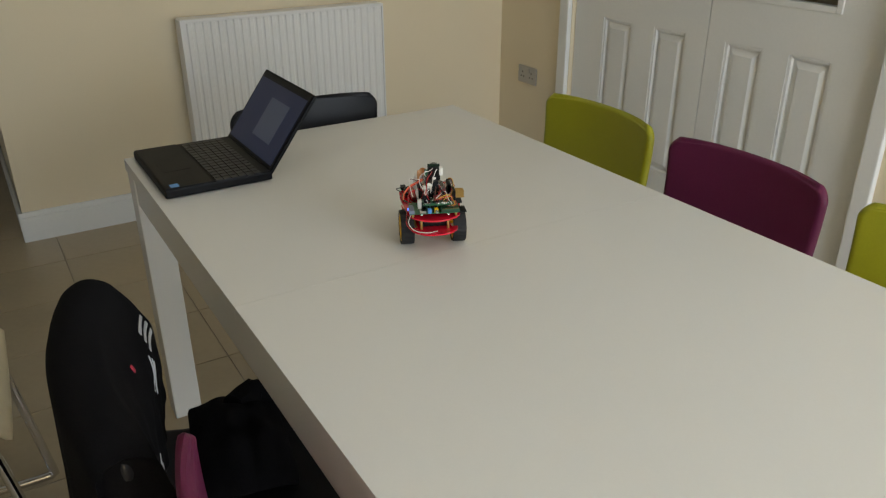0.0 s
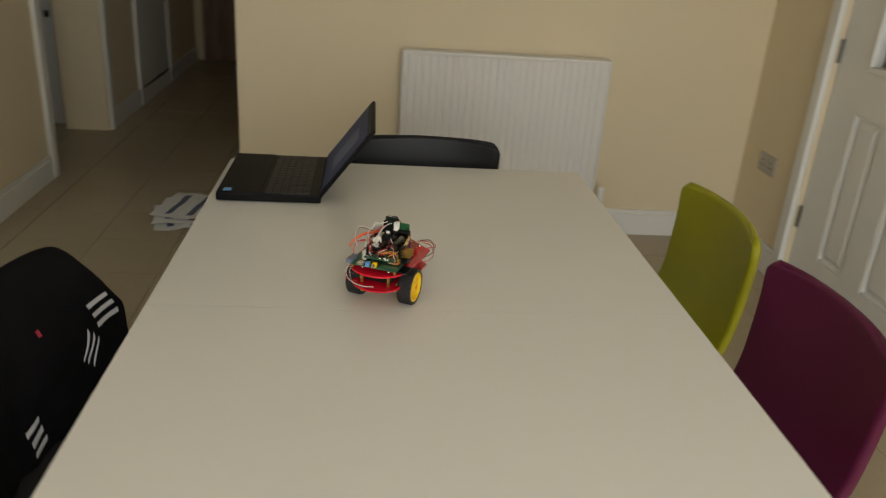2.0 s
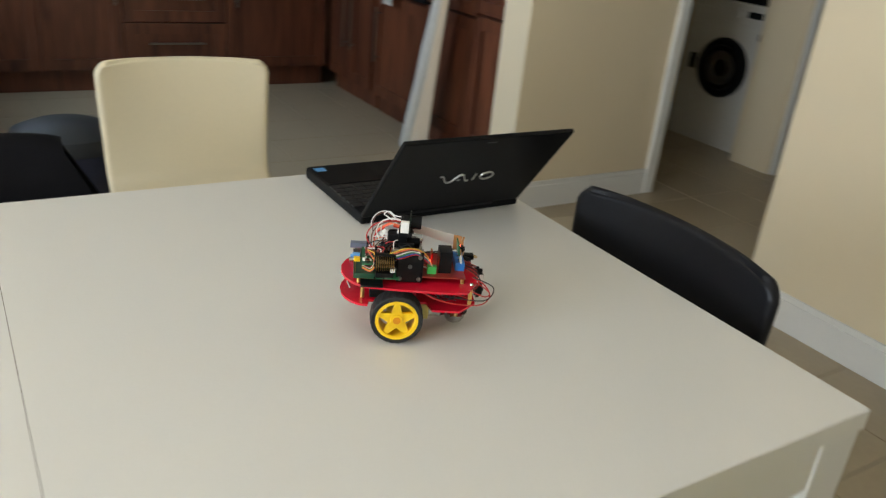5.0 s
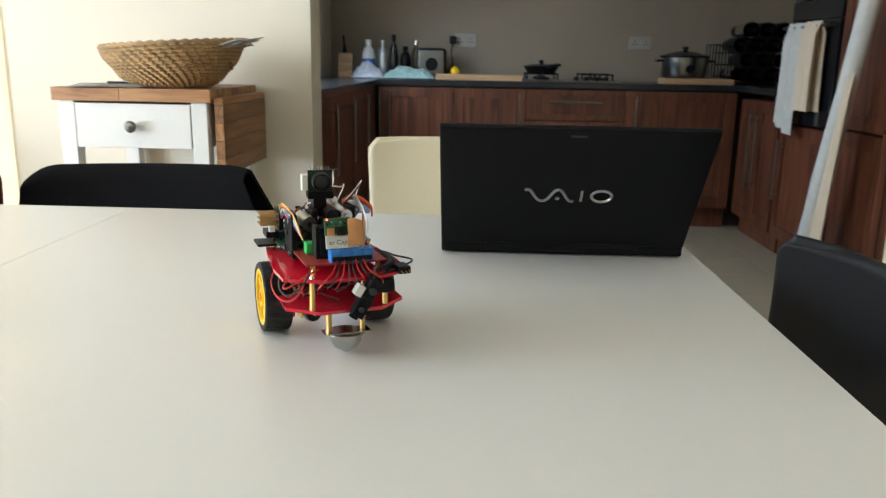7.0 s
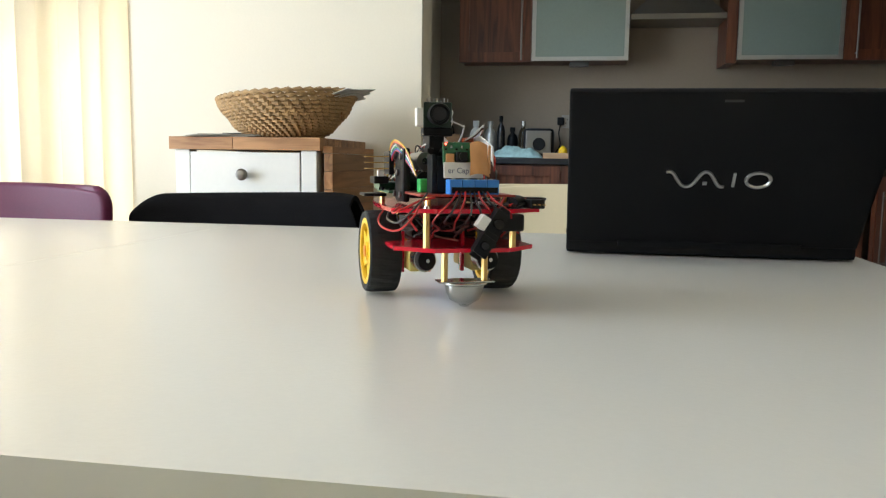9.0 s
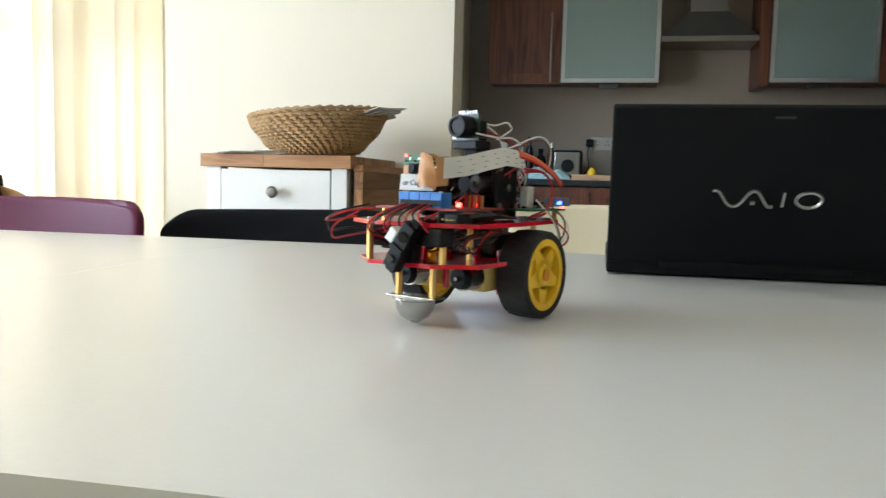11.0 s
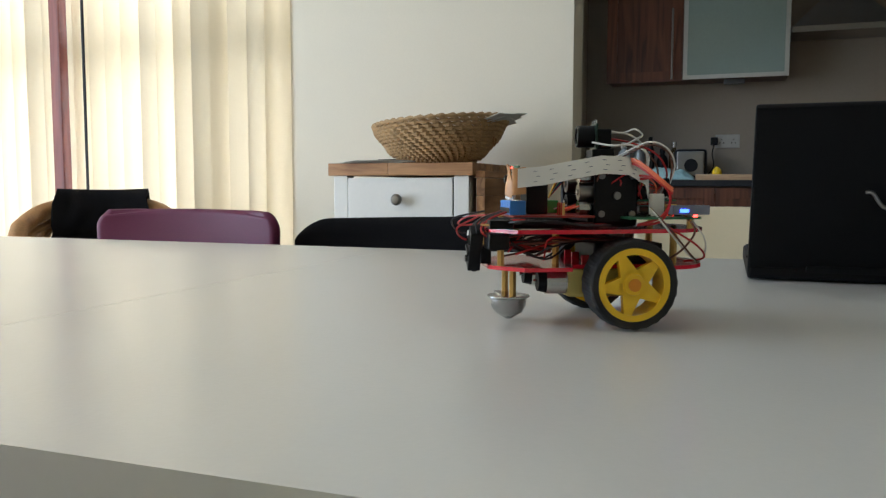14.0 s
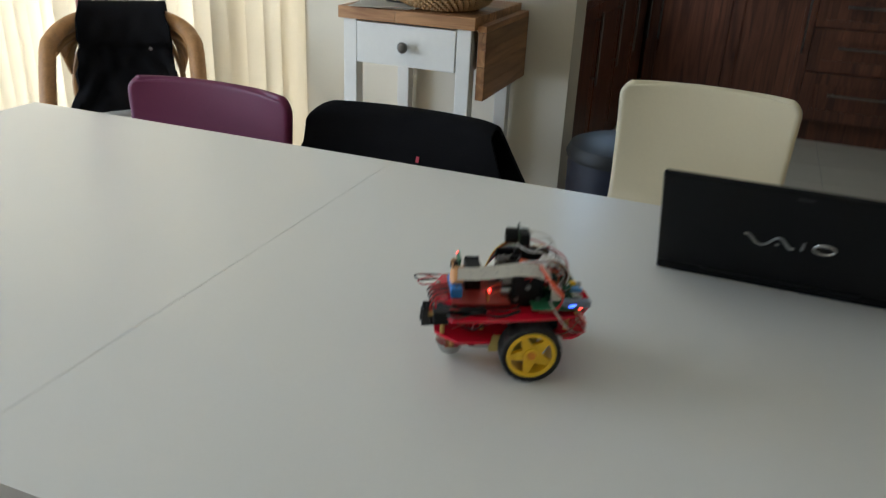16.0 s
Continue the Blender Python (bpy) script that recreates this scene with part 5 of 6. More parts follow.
pn = thing("pen", pose(-1.38, -1.26, 0.9132, 0, 0, 80), "dark pen lying on the loose papers", "pen")
part("barrel", cylm((-0.05, 0, 0), (0.03, 0, 0), 0.0028, seg=10), BLACK, pn)
part("tip", cylm((0.03, 0, 0), (0.042, 0, 0), 0.003, 0.001, seg=10), CASTER, pn)


# ---------- jackets ----------
def fold(a, b):
    return noise.noise(Vector((a, b, 0.7)))


def jacket_over_back(u, v):
    """Cloth laid over the chair back: u runs from the front hem over the top to the rear hem."""
    t = 2 * v - 1
    front, over = 0.46, 0.58
    side = max(0.0, min(1.0, (t + 0.9) / 1.6))
    side = side * side * (3 - 2 * side)
    top = 0.763 + 0.006 * t - (0.024 if t < 0 else 0.006) * (max(0, abs(t) - 0.78) / 0.22) ** 2
    xc = -0.232 + 0.035 * t * t
    if u < front:
        f = u / front
        z = 0.468 + (top - 0.468) * f
        down = top - z
        belly = math.sin(min(1.0, down / 0.17) * math.pi / 2)
        x = xc + 0.030 + (0.028 + 0.030 * side) * belly + 0.012 * fold(5 * t, 6 * f) * (1 - f)
    elif u < over:
        f = (u - front) / (over - front)
        z = top + 0.014 * math.sin(f * math.pi)
        x = xc + 0.030 - 0.064 * f
        down = 0.0
    else:
        f = (u - over) / (1 - over)
        down = f * (0.62 + 0.04 * fold(2.5 * t, 3))
        z = top - down
        x = xc - 0.034 - 0.026 * f - 0.018 * fold(6 * t, 1.5 + 2 * f) * f
    wide = 0.215 + 0.010 * max(0.0, t) + 0.065 * max(0.0, t) * min(1.0, down / 0.12) + 0.012 * min(1.0, down / 0.3)
    return (x, t * wide + 0.006 * fold(4 * u, 5 * t), z)


jk = thing("draped_jacket", JACKET_CHAIR, "black sports jacket with white sleeve stripes over a chair back", "jacket")
part("body", sheetm(jacket_over_back, 70, 40, 0.008), CLOTH, jk, smooth=True)


def jacket_end(u, v):
    """The cloth that closes the near end, from the front edge round to the rear edge."""
    a, b = Vector(jacket_over_back(0.46 * (1 - v), 0)), Vector(jacket_over_back(0.58 + 0.21 * v, 0))
    return a.lerp(b, u) - Vector((0, (0.034 * math.sin(math.pi * u) + 0.008 * fold(3 * u, 4 * v)) * min(1.0, 3 * v) - 0.010 * (1 - v), -0.014 * math.sin(math.pi * u) * (1 - v)))


part("side_panel", sheetm(jacket_end, 12, 24, 0.008), CLOTH, jk, smooth=True)


def sleeve(bm, pts, rad):
    line = curve_points(pts, 6)
    rings = []
    for i, p in enumerate(line):
        f = i / (len(line) - 1)
        d = (line[min(i + 1, len(line) - 1)] - line[max(i - 1, 0)]).normalized()
        s = d.cross(Vector((0.1, 0.2, 0.97))).normalized()
        w = s.cross(d)
        r = rad[0] + (rad[1] - rad[0]) * f
        rings.append([bm.verts.new(p + s * r * 0.62 * math.cos(k * math.pi / 8) * (1 + 0.25 * fold(f * 9, k * 0.8)) + w * r * math.sin(k * math.pi / 8) * (1 + 0.25 * fold(k, f * 7))) for k in range(16)])
    for p, q in zip(rings, rings[1:]):
        for k in range(16):
            bm.faces.new((p[k], p[(k + 1) % 16], q[(k + 1) % 16], q[k]))
    bm.faces.new(rings[0][::-1]), bm.faces.new(rings[-1])
    return bm


def on_jacket(a, b, width):
    """A strip on the jacket's outside from a to b, each (u, v) of the cloth, width in u."""
    def f(p, q):
        u, v = a[0] + (b[0] - a[0]) * q + width * (p - 0.5), a[1] + (b[1] - a[1]) * q
        eps = 0.004
        c = Vector(jacket_over_back(u, v))
        du = Vector(jacket_over_back(u + eps, v)) - c
        dv = Vector(jacket_over_back(u, min(v + eps, 1.0))) - Vector(jacket_over_back(u, min(v + eps, 1.0) - eps))
        n = du.cross(dv).normalized()
        if n.x < 0:
            n = -n
        return c + n * 0.0058
    return f


for k in range(3):
    part("stripe", sheetm(on_jacket((0.318 - 0.030 * k, 0.872), (0.320 - 0.030 * k, 0.972), 0.013), 2, 10, 0.0016), STRIPE, jk, "white stripe", smooth=True)
    part("stripe", sheetm(on_jacket((0.262 - 0.020 * k, 0.825 + 0.018 * k), (0.195 - 0.020 * k, 0.785 + 0.022 * k), 0.013), 2, 8, 0.0016), STRIPE, jk, "white stripe", smooth=True)
    part("stripe", sheetm(on_jacket((0.135 - 0.035 * k, 0.450 + 0.012 * k), (0.155 - 0.035 * k, 0.520 + 0.012 * k), 0.016), 2, 6, 0.0016), STRIPE, jk, "white stripe", smooth=True)
# small red dot on the front of the cloth
part("badge", sheetm(on_jacket((0.345, 0.633), (0.345, 0.648), 0.018), 3, 3, 0.0015), mat("red_badge", (0.45, 0.03, 0.06), 0.7), jk, "small red dot")

bagc = thing("folded_jacket", pose(-0.494, -0.858, 0.462, 0, 0, -10), "black jacket bundled on the chair seat", "jacket")
part("cloth", sheetm(lambda u, v: ((u - 0.5) * 0.15, (v - 0.5) * 0.26, 0.008 + 0.044 * math.sin(math.pi * min(1, max(0, u * 1.02))) ** 0.6 * math.sin(math.pi * v) ** 0.5 * (1 + 0.5 * fold(5 * u, 5 * v)) - 0.012 * (u - 0.5) ** 2), 24, 26, 0.012), CLOTH, bagc, smooth=True)
part("cuff", sleeve(bmesh.new(), [(0.0, 0.06, 0.03), (0.04, 0.10, 0.028), (0.07, 0.10, 0.024)], (0.04, 0.032)), CLOTH, bagc, smooth=True)

# ---------- wicker armchair ----------
wc = thing("wicker_armchair", pose(-1.285, -2.230, 0, 0, 0, 38), "brown cane armchair with a black jacket hung over it", "chair")


def rim_pt(a, h=0.0):
    """The bowed back and arms, a in degrees from the left arm round the back to the right arm."""
    t = radians(a)
    back = max(0.0, math.sin(t))
    return Vector((0.16 - 0.34 * back ** 0.55, -0.235 * math.cos(t), 0.50 + 0.28 * back ** 0.24 + h))


rimline = [rim_pt(a) for a in range(0, 181, 10)]
part("rim", tubem([(0.22, -0.235, 0.40)] + rimline + [(0.22, 0.235, 0.40)], 0.027, 12, 3), CANE, wc, "thick wrapped cane rim", smooth=True)
part("inner_rim", tubem([rim_pt(a, -0.012) * 0.995 - Vector((0, 0, 0.03)) for a in range(20, 161, 10)], 0.012, 8, 3), CANE, wc, smooth=True)
for s in (-1, 1):
    part("inner_post", tubem([rim_pt(90 + s * 24), (-0.115, s * 0.176, 0.60), (-0.09, s * 0.172, 0.41)], 0.010, 8, 4), CANE, wc)
    for k in range(9):
        p = rim_pt(90 + s * (30 + 4.4 * k))
        q = Vector((-0.115 + 0.003 * k, s * (0.174 + 0.0012 * k), 0.655 - 0.008 * k))
        part("cane_stick", tubem([p, p.lerp(q, 0.5) + Vector((-0.006, s * 0.004, 0)), q], 0.0050, 6, 3), CANE, wc)
    for f in (0.30, 0.62):
        row = [rim_pt(90 + s * (30 + 4.4 * k)).lerp(Vector((-0.115 + 0.003 * k, s * (0.174 + 0.0012 * k), 0.655 - 0.008 * k)), f) for k in range(9)]
        part("weaver", tubem(row, 0.0042, 6, 2), CANE, wc)
part("seat", sheetm(lambda u, v: (-0.20 + 0.46 * u, (v - 0.5) * 0.43, 0.40 - 0.02 * math.sin(math.pi * u) * math.sin(math.pi * v)), 10, 10, 0.03), CANE, wc, smooth=True)
part("cushion", boxm(-0.16, 0.24, -0.19, 0.19, 0.412, 0.462, 0.018), TOWEL, wc, "pale cotton cushion")
for x in (-0.17, 0.22):
    for y in (-0.2, 0.2):
        part("leg", tubem([(x, y, 0.40), (x * 1.05, y * 1.03, 0.2), (x * 1.12, y * 1.05, 0.0)], 0.018, 10, 4), CANE, wc)
for s in (-1, 1):
    part("arm_post", tubem([(0.21, s * 0.234, 0.44), (0.235, s * 0.222, 0.25), (0.245, s * 0.21, 0.0)], 0.016, 8, 4), CANE, wc)
wj = thing("hung_jacket", pose(-1.285, -2.230, 0, 0, 0, 38), "black jacket hung over the back of the cane armchair", "jacket")


def hung(u, v):
    """Cloth from the seat up to the rolled top, over the rim and down behind; v runs across."""
    t = 2 * v - 1
    wide = 0.140
    p = rim_pt(90 + t * 34)
    if u < 0.62:
        f = u / 0.62
        roll = max(0.0, min(1.0, (f - 0.60) / 0.06))
        roll = 0.026 * roll * math.sin(math.pi * (0.28 + 0.72 * min(1.0, max(0.0, (f - 0.6) / 0.4))))
        crease = 0.022 * fold(4 * t, 5 * f) + 0.010 * math.sin(9 * t * t + 14 * f)
        return (p.x + 0.045 + roll + 0.14 * (1 - f) ** 2 + crease * (1 - f) ** 0.6, t * wide * (1.36 - 0.36 * f ** 0.45) + 0.012 * fold(6 * f, 2 * t), 0.485 + 0.317 * f + 0.004 * t * t)
    f = (u - 0.62) / 0.38
    if f < 0.35:
        g = f / 0.35
        return (p.x + 0.045 - 0.09 * g, t * wide, 0.802 + 0.004 * t * t + 0.018 * math.sin(g * math.pi))
    g = (f - 0.35) / 0.65
    return (p.x - 0.045 - 0.02 * g, t * wide * (1 + 0.1 * g), 0.802 + 0.004 * t * t - 0.3 * g)


part("body", sheetm(hung, 60, 30, 0.010), CLOTH, wj, smooth=True)
_b = Vector(hung(0.366, 0.76))
part("button", cylm(_b - Vector((0.004, 0, 0)), _b + Vector((0.010, 0, 0)), 0.007, seg=12), CASTER, wj, "bright button")


# ---------- kitchen ----------
def handle(parent, a, b, out, r=0.006):
    a, b, out = Vector(a), Vector(b), Vector(out)
    bm = cylm(a + out, b + out, r, seg=10)
    d = (b - a).normalized() * 0.03
    cyl(bm, a + d, a + d + out, r * 0.8, seg=8), cyl(bm, b - d, b - d + out, r * 0.8, seg=8)
    return part("handle", bm, STEEL, parent, "long brushed steel bar handle", smooth=True)


def front_x(parent, name, x, y0, y1, z0, z1, direct=1, material=None, panel=True):
    """A framed cabinet front across x that faces +x or -x."""
    material = material or WALNUT
    e = 0.0025
    a, b = (x, x + direct * 0.02)
    lo, hi = min(a, b), max(a, b)
    bm = bmesh.new()
    w = 0.062 if min(y1 - y0, z1 - z0) > 0.2 else 0.035
    ring(bm, lo, hi, y0 + e, y1 - e, z0 + e, z1 - e, w, 0.0)
    d = part(name, bm, material, parent)
    if panel:
        part("panel", boxm(lo + 0.004, hi - 0.008 if direct > 0 else hi - 0.004, y0 + w, y1 - w, z0 + w, z1 - w) if direct > 0 else boxm(lo + 0.008, hi - 0.004, y0 + w, y1 - w, z0 + w, z1 - w), material, d)
    return d


def base_unit(y0, y1, hy, drawers=False):
    u = thing("base_cabinet", pose(0, 0, 0), "dark walnut kitchen base cabinet with a steel bar handle", "cabinet", "kitchen base cabinets")
    part("body", boxm(-4.63, -4.07, y0, y1, 0.12, 0.797), WALNUT, u)
    part("plinth", boxm(-4.60, -4.11, y0, y1, 0.0, 0.12), WALNUT, u)
    if drawers:
        for z0, z1 in ((0.13, 0.40), (0.405, 0.64), (0.645, 0.832)):
            d = front_x(u, "drawer", -4.07, y0, y1, z0, z1)
            ym = (y0 + y1) / 2
            handle(d, (-4.05, ym - 0.16, (z0 + z1) / 2 + 0.02), (-4.05, ym + 0.16, (z0 + z1) / 2 + 0.02), (0.03, 0, 0))
    else:
        d = front_x(u, "door", -4.07, y0, y1, 0.13, 0.832)
        handle(d, (-4.05, hy, 0.50), (-4.05, hy, 0.80), (0.03, 0, 0))
    return u


base_unit(-0.87, -0.42, -0.80)
base_unit(-0.42, 0.02, -0.02)
base_unit(0.02, 0.62, 0.0, True)
base_unit(0.62, 1.28, 0.68)
for k in range(4):
    x0 = -4.05 + k * 0.5
    u = thing("base_cabinet", pose(0, 0, 0), "dark walnut base cabinet along the kitchen side wall", "cabinet", "kitchen base cabinets")
    part("body", boxm(x0, x0 + 0.498, -1.255, -0.91, 0.12, 0.797), WALNUT, u)
    part("plinth", boxm(x0, x0 + 0.498, -1.25, -0.95, 0.0, 0.12), WALNUT, u)
    d = part("door", boxm(x0 + 0.002, x0 + 0.496, -0.91, -0.89, 0.13, 0.832, 0.002), WALNUT, u)
    part("panel", boxm(x0 + 0.065, x0 + 0.433, -0.891, -0.884, 0.2, 0.77, 0.003), WALNUT, d)
    handle(d, (x0 + 0.04, -0.89, 0.50), (x0 + 0.04, -0.89, 0.80), (0, 0.03, 0))
wt = thing("worktop", pose(0, 0, 0), "black polished stone kitchen worktop", "worktop")
part("slab", boxm(-4.648, -4.035, -1.255, 1.90, 0.836, 0.872, 0.004), WORKTOP, wt)
part("slab", boxm(-4.034, -2.05, -1.255, -0.872, 0.836, 0.872, 0.004), WORKTOP, wt)
part("slab", boxm(-4.034, -3.40, 1.285, 1.90, 0.836, 0.872, 0.004), WORKTOP, wt)


def side_unit(x0, x1, z0, z1, hx, name="side_cabinet", label="dark walnut cabinet beside the oven housing"):
    u = thing(name, pose(0, 0, 0), label, "cabinet", "kitchen side cabinets")
    part("body", boxm(x0, x1, 1.325, 1.915, max(z0, 0.10), z1), WALNUT, u)
    if z0 < 0.01:
        part("plinth", boxm(x0, x1, 1.36, 1.9, 0.0, 0.10), WALNUT, u)
    zz = max(z0, 0.11)
    bm = bmesh.new()
    w, e = 0.062, 0.0025
    for a in ((x0 + e, x0 + w, zz + e, z1 - e), (x1 - w, x1 - e, zz + e, z1 - e), (x0 + w, x1 - w, zz + e, zz + w), (x0 + w, x1 - w, z1 - w, z1 - e)):
        box(bm, a[0], a[1], 1.305, 1.325, a[2], a[3])
    d = part("door", bm, WALNUT, u)
    part("panel", boxm(x0 + w, x1 - w, 1.313, 1.322, zz + w, z1 - w), WALNUT, d)
    if hx is not None:
        handle(d, (hx, 1.305, max(zz + 0.2, z1 - 0.55)), (hx, 1.305, z1 - 0.08), (0, -0.03, 0))
    return u


side_unit(-4.03, -3.73, 0, 0.797, -3.78)
side_unit(-3.73, -3.43, 0, 0.797, -3.68)
side_unit(-3.40, -2.82, 0, 0.70, -3.34)
side_unit(-2.82, -2.36, 0, 0.72, None)
side_unit(-2.36, -1.93, 0, 0.74, None, label="dark walnut tall cabinet door beside the pier")
side_unit(-2.36, -1.93, 0.75, 2.2, None, "tall_cabinet", "dark walnut tall upper cabinet beside the pier")
side_unit(-2.82, -2.36, 0.73, 2.2, None, "tall_cabinet", "dark walnut tall upper cabinet beside the oven")
side_unit(-3.40, -2.82, 1.45, 2.2, None, "tall_cabinet", "dark walnut cabinet above the oven")
ov = thing("built_in_oven", pose(0, 0, 0), "black glass built-in oven in a tall housing", "oven")
part("body", boxm(-3.39, -2.83, 1.33, 1.9, 0.71, 1.44), BLACK, ov)
part("oven_door", boxm(-3.385, -2.835, 1.295, 1.33, 0.715, 1.20, 0.004), DARKGLASS, ov, "black glass oven door")
part("control_panel", boxm(-3.385, -2.835, 1.30, 1.33, 1.30, 1.435, 0.004), STEEL, ov, "steel control panel")
part("grill_door", boxm(-3.385, -2.835, 1.298, 1.33, 1.205, 1.295, 0.003), DARKGLASS, ov)
handle(ov, (-3.36, 1.295, 1.17), (-2.86, 1.295, 1.17), (0, -0.045, 0), 0.008)
tw = thing("tea_towel", pose(0, 0, 0), "crumpled white and grey tea towel over the oven handle", "towel")
part("cloth", sheetm(lambda u, v: (-3.30 + 0.20 * v + 0.008 * fold(3 * u, 4 * v) + 0.05 * (1 - abs(2 * u - 1)) * 0, 1.25 + (-0.022 if u < 0.5 else 0.022) * min(1, abs(u - 0.5) * 14) + 0.014 * math.sin(v * 14 + 2 * u), 1.188 - abs(u - 0.5) * (0.95 if u < 0.5 else 0.7) - 0.05 * v * (u < 0.5)), 30, 20, 0.006), TOWEL, tw, smooth=True)
tw2 = thing("tea_towel", pose(0, 0, 0), "crumpled beige tea towel over the oven handle", "towel")
part("cloth", sheetm(lambda u, v: (-3.08 + 0.18 * v + 0.008 * fold(3 * u, 4 * v), 1.25 + (-0.022 if u < 0.5 else 0.022) * min(1, abs(u - 0.5) * 14) + 0.012 * math.sin(v * 16 + 1 + 2 * u), 1.188 - abs(u - 0.5) * 0.8), 30, 20, 0.006), CANVAS, tw2, smooth=True)
rl = thing("fabric_roll", pose(-2.69, 1.17, 0.0, -2, 12.5, 0), "long white fabric roll leaning against the tall cabinets", "fabric roll")
part("roll", lathem([(0, 0), (0.038, 0.0), (0.043, 0.03), (0.040, 0.4), (0.044, 0.55), (0.038, 0.9), (0.040, 1.35), (0, 1.352)], 20), TOWEL, rl, smooth=True)
part("flap", sheetm(lambda u, v: (0.035 + 0.17 * v * (1 - 0.75 * u), -0.018 + 0.012 * math.sin(9 * v + 3 * u), 0.01 + 0.05 * v + 0.95 * u), 14, 10, 0.004), CANVAS, rl, "beige cloth flap", smooth=True)


# wall cabinets
def wall_unit(y0, y1, kind, hy=None):
    u = thing("wall_cabinet", pose(0, 0, 0), "dark walnut wall cabinet with a steel bar handle" if kind == "wood" else "wall cabinet with a frosted glass door in a steel frame", "cabinet", "kitchen wall cabinets")
    part("body", boxm(-4.648, -4.352, y0 + 0.001, y1 - 0.001, 1.486, 2.18), WALNUT, u)
    if kind == "wood":
        d = front_x(u, "door", -4.352, y0, y1, 1.468, 2.18)
        handle(d, (-4.332, hy, 1.48), (-4.332, hy, 1.90), (0.03, 0, 0))
    else:
        d = part("door", ring(bmesh.new(), -4.352, -4.330, y0 + 0.003, y1 - 0.003, 1.478, 2.18, 0.024, 0.0), ALU, u, "brushed steel door frame")
        part("glass_panel", boxm(-4.350, -4.336, y0 + 0.026, y1 - 0.026, 1.501, 2.157), FROST, d, "frosted green glass")
        part("lamp", boxm(-4.50, -4.44, (y0 + y1) / 2 - 0.06, (y0 + y1) / 2 + 0.06, 1.456, 1.486, 0.004), BOLT, u, "small dark under-cabinet lamp")
    return u


wall_unit(-1.085, -0.63, "wood", -0.69)
wall_unit(-0.63, -0.034, "glass")
wall_unit(0.597, 1.195, "glass")
wall_unit(1.195, 1.65, "wood", 1.26)
fl = thing("filler_panel", pose(0, 0, 0), "narrow walnut filler panel beside the cooker hood", "panel")
part("board", boxm(-4.648, -4.34, 0.535, 0.596, 1.458, 2.18, 0.002), WALNUT, fl)
hd = thing("cooker_hood", pose(-4.648, 0.25, 0), "brushed steel chimney cooker hood", "cooker hood")
part("canopy_rim", boxm(0, 0.32, -0.28, 0.28, 1.72, 1.755, 0.003), STEEL, hd)
bm = bmesh.new()
lo = [bm.verts.new(p) for p in ((0, -0.275, 1.755), (0.315, -0.275, 1.755), (0.315, 0.275, 1.755), (0, 0.275, 1.755))]
hi = [bm.verts.new(p) for p in ((0, -0.12, 1.92), (0.20, -0.12, 1.92), (0.20, 0.12, 1.92), (0, 0.12, 1.92))]
bm.faces.new(lo[::-1]), bm.faces.new(hi)
for i in range(4):
    bm.faces.new((lo[i], lo[(i + 1) % 4], hi[(i + 1) % 4], hi[i]))
part("canopy", bm, STEEL, hd)
part("chimney", boxm(0, 0.19, -0.11, 0.11, 1.92, 2.4, 0.002), STEEL, hd)

# round bin in the kitchen opening
rb2 = thing("round_bin", pose(-1.62, -0.605, 0), "round navy blue bin with a dark grey domed lid", "bin")
part("bin_body", lathem([(0, 0), (0.135, 0), (0.145, 0.02), (0.155, 0.46), (0.150, 0.475), (0, 0.475)], 36), mat("navy_plastic", (0.008, 0.011, 0.027), 0.55, vary=0.15, scale=12, bump=0.1), rb2, smooth=True)
part("bin_lid", lathem([(0.160, 0.470), (0.163, 0.485), (0.150, 0.512), (0.10, 0.532), (0, 0.540), (0, 0.47), (0.160, 0.470)], 36), mat("dark_grey_plastic", (0.016, 0.018, 0.02), 0.5, vary=0.1, scale=12), rb2, "dark grey lid", smooth=True)

# worktop things
W = 0.872
kb = thing("knife_block", pose(-4.42, -1.13, W, 0, 0, 10), "wooden knife block with black handled knives", "knife block")
part("block", boxm(-0.06, 0.06, -0.045, 0.045, 0, 0.15, 0.004), BOARDWOOD, kb)
for k in range(4):
    part("knife_handle", boxm(-0.012, 0.012, -0.035 + k * 0.022, -0.021 + k * 0.022, 0.15, 0.20 + 0.03 * (k % 3), 0.003, pose(0, 0, 0, 6 * (k - 1), 0, 0)), BLACK, kb, "black knife handle")


def bottle(y, x, h, r, material, capm, label, lab=None):
    b = thing("bottle", pose(x, y, W), label, "bottle", "bottles on the worktop")
    part("body", lathem([(0, 0), (r, 0), (r, h * 0.62), (r * 0.8, h * 0.74), (r * 0.4, h * 0.82), (r * 0.4, h * 0.88), (0, h * 0.88)], 20), material, b, smooth=True)
    part("cap", lathem([(0, h * 0.86), (r * 0.5, h * 0.86), (r * 0.5, h), (0, h)], 16), capm, b, smooth=True)
    if lab:
        part("label_band", lathem([(r + 0.0008, h * 0.15), (r + 0.0008, h * 0.5), (r, h * 0.5), (r, h * 0.15), (r + 0.0008, h * 0.15)], 20), lab, b)


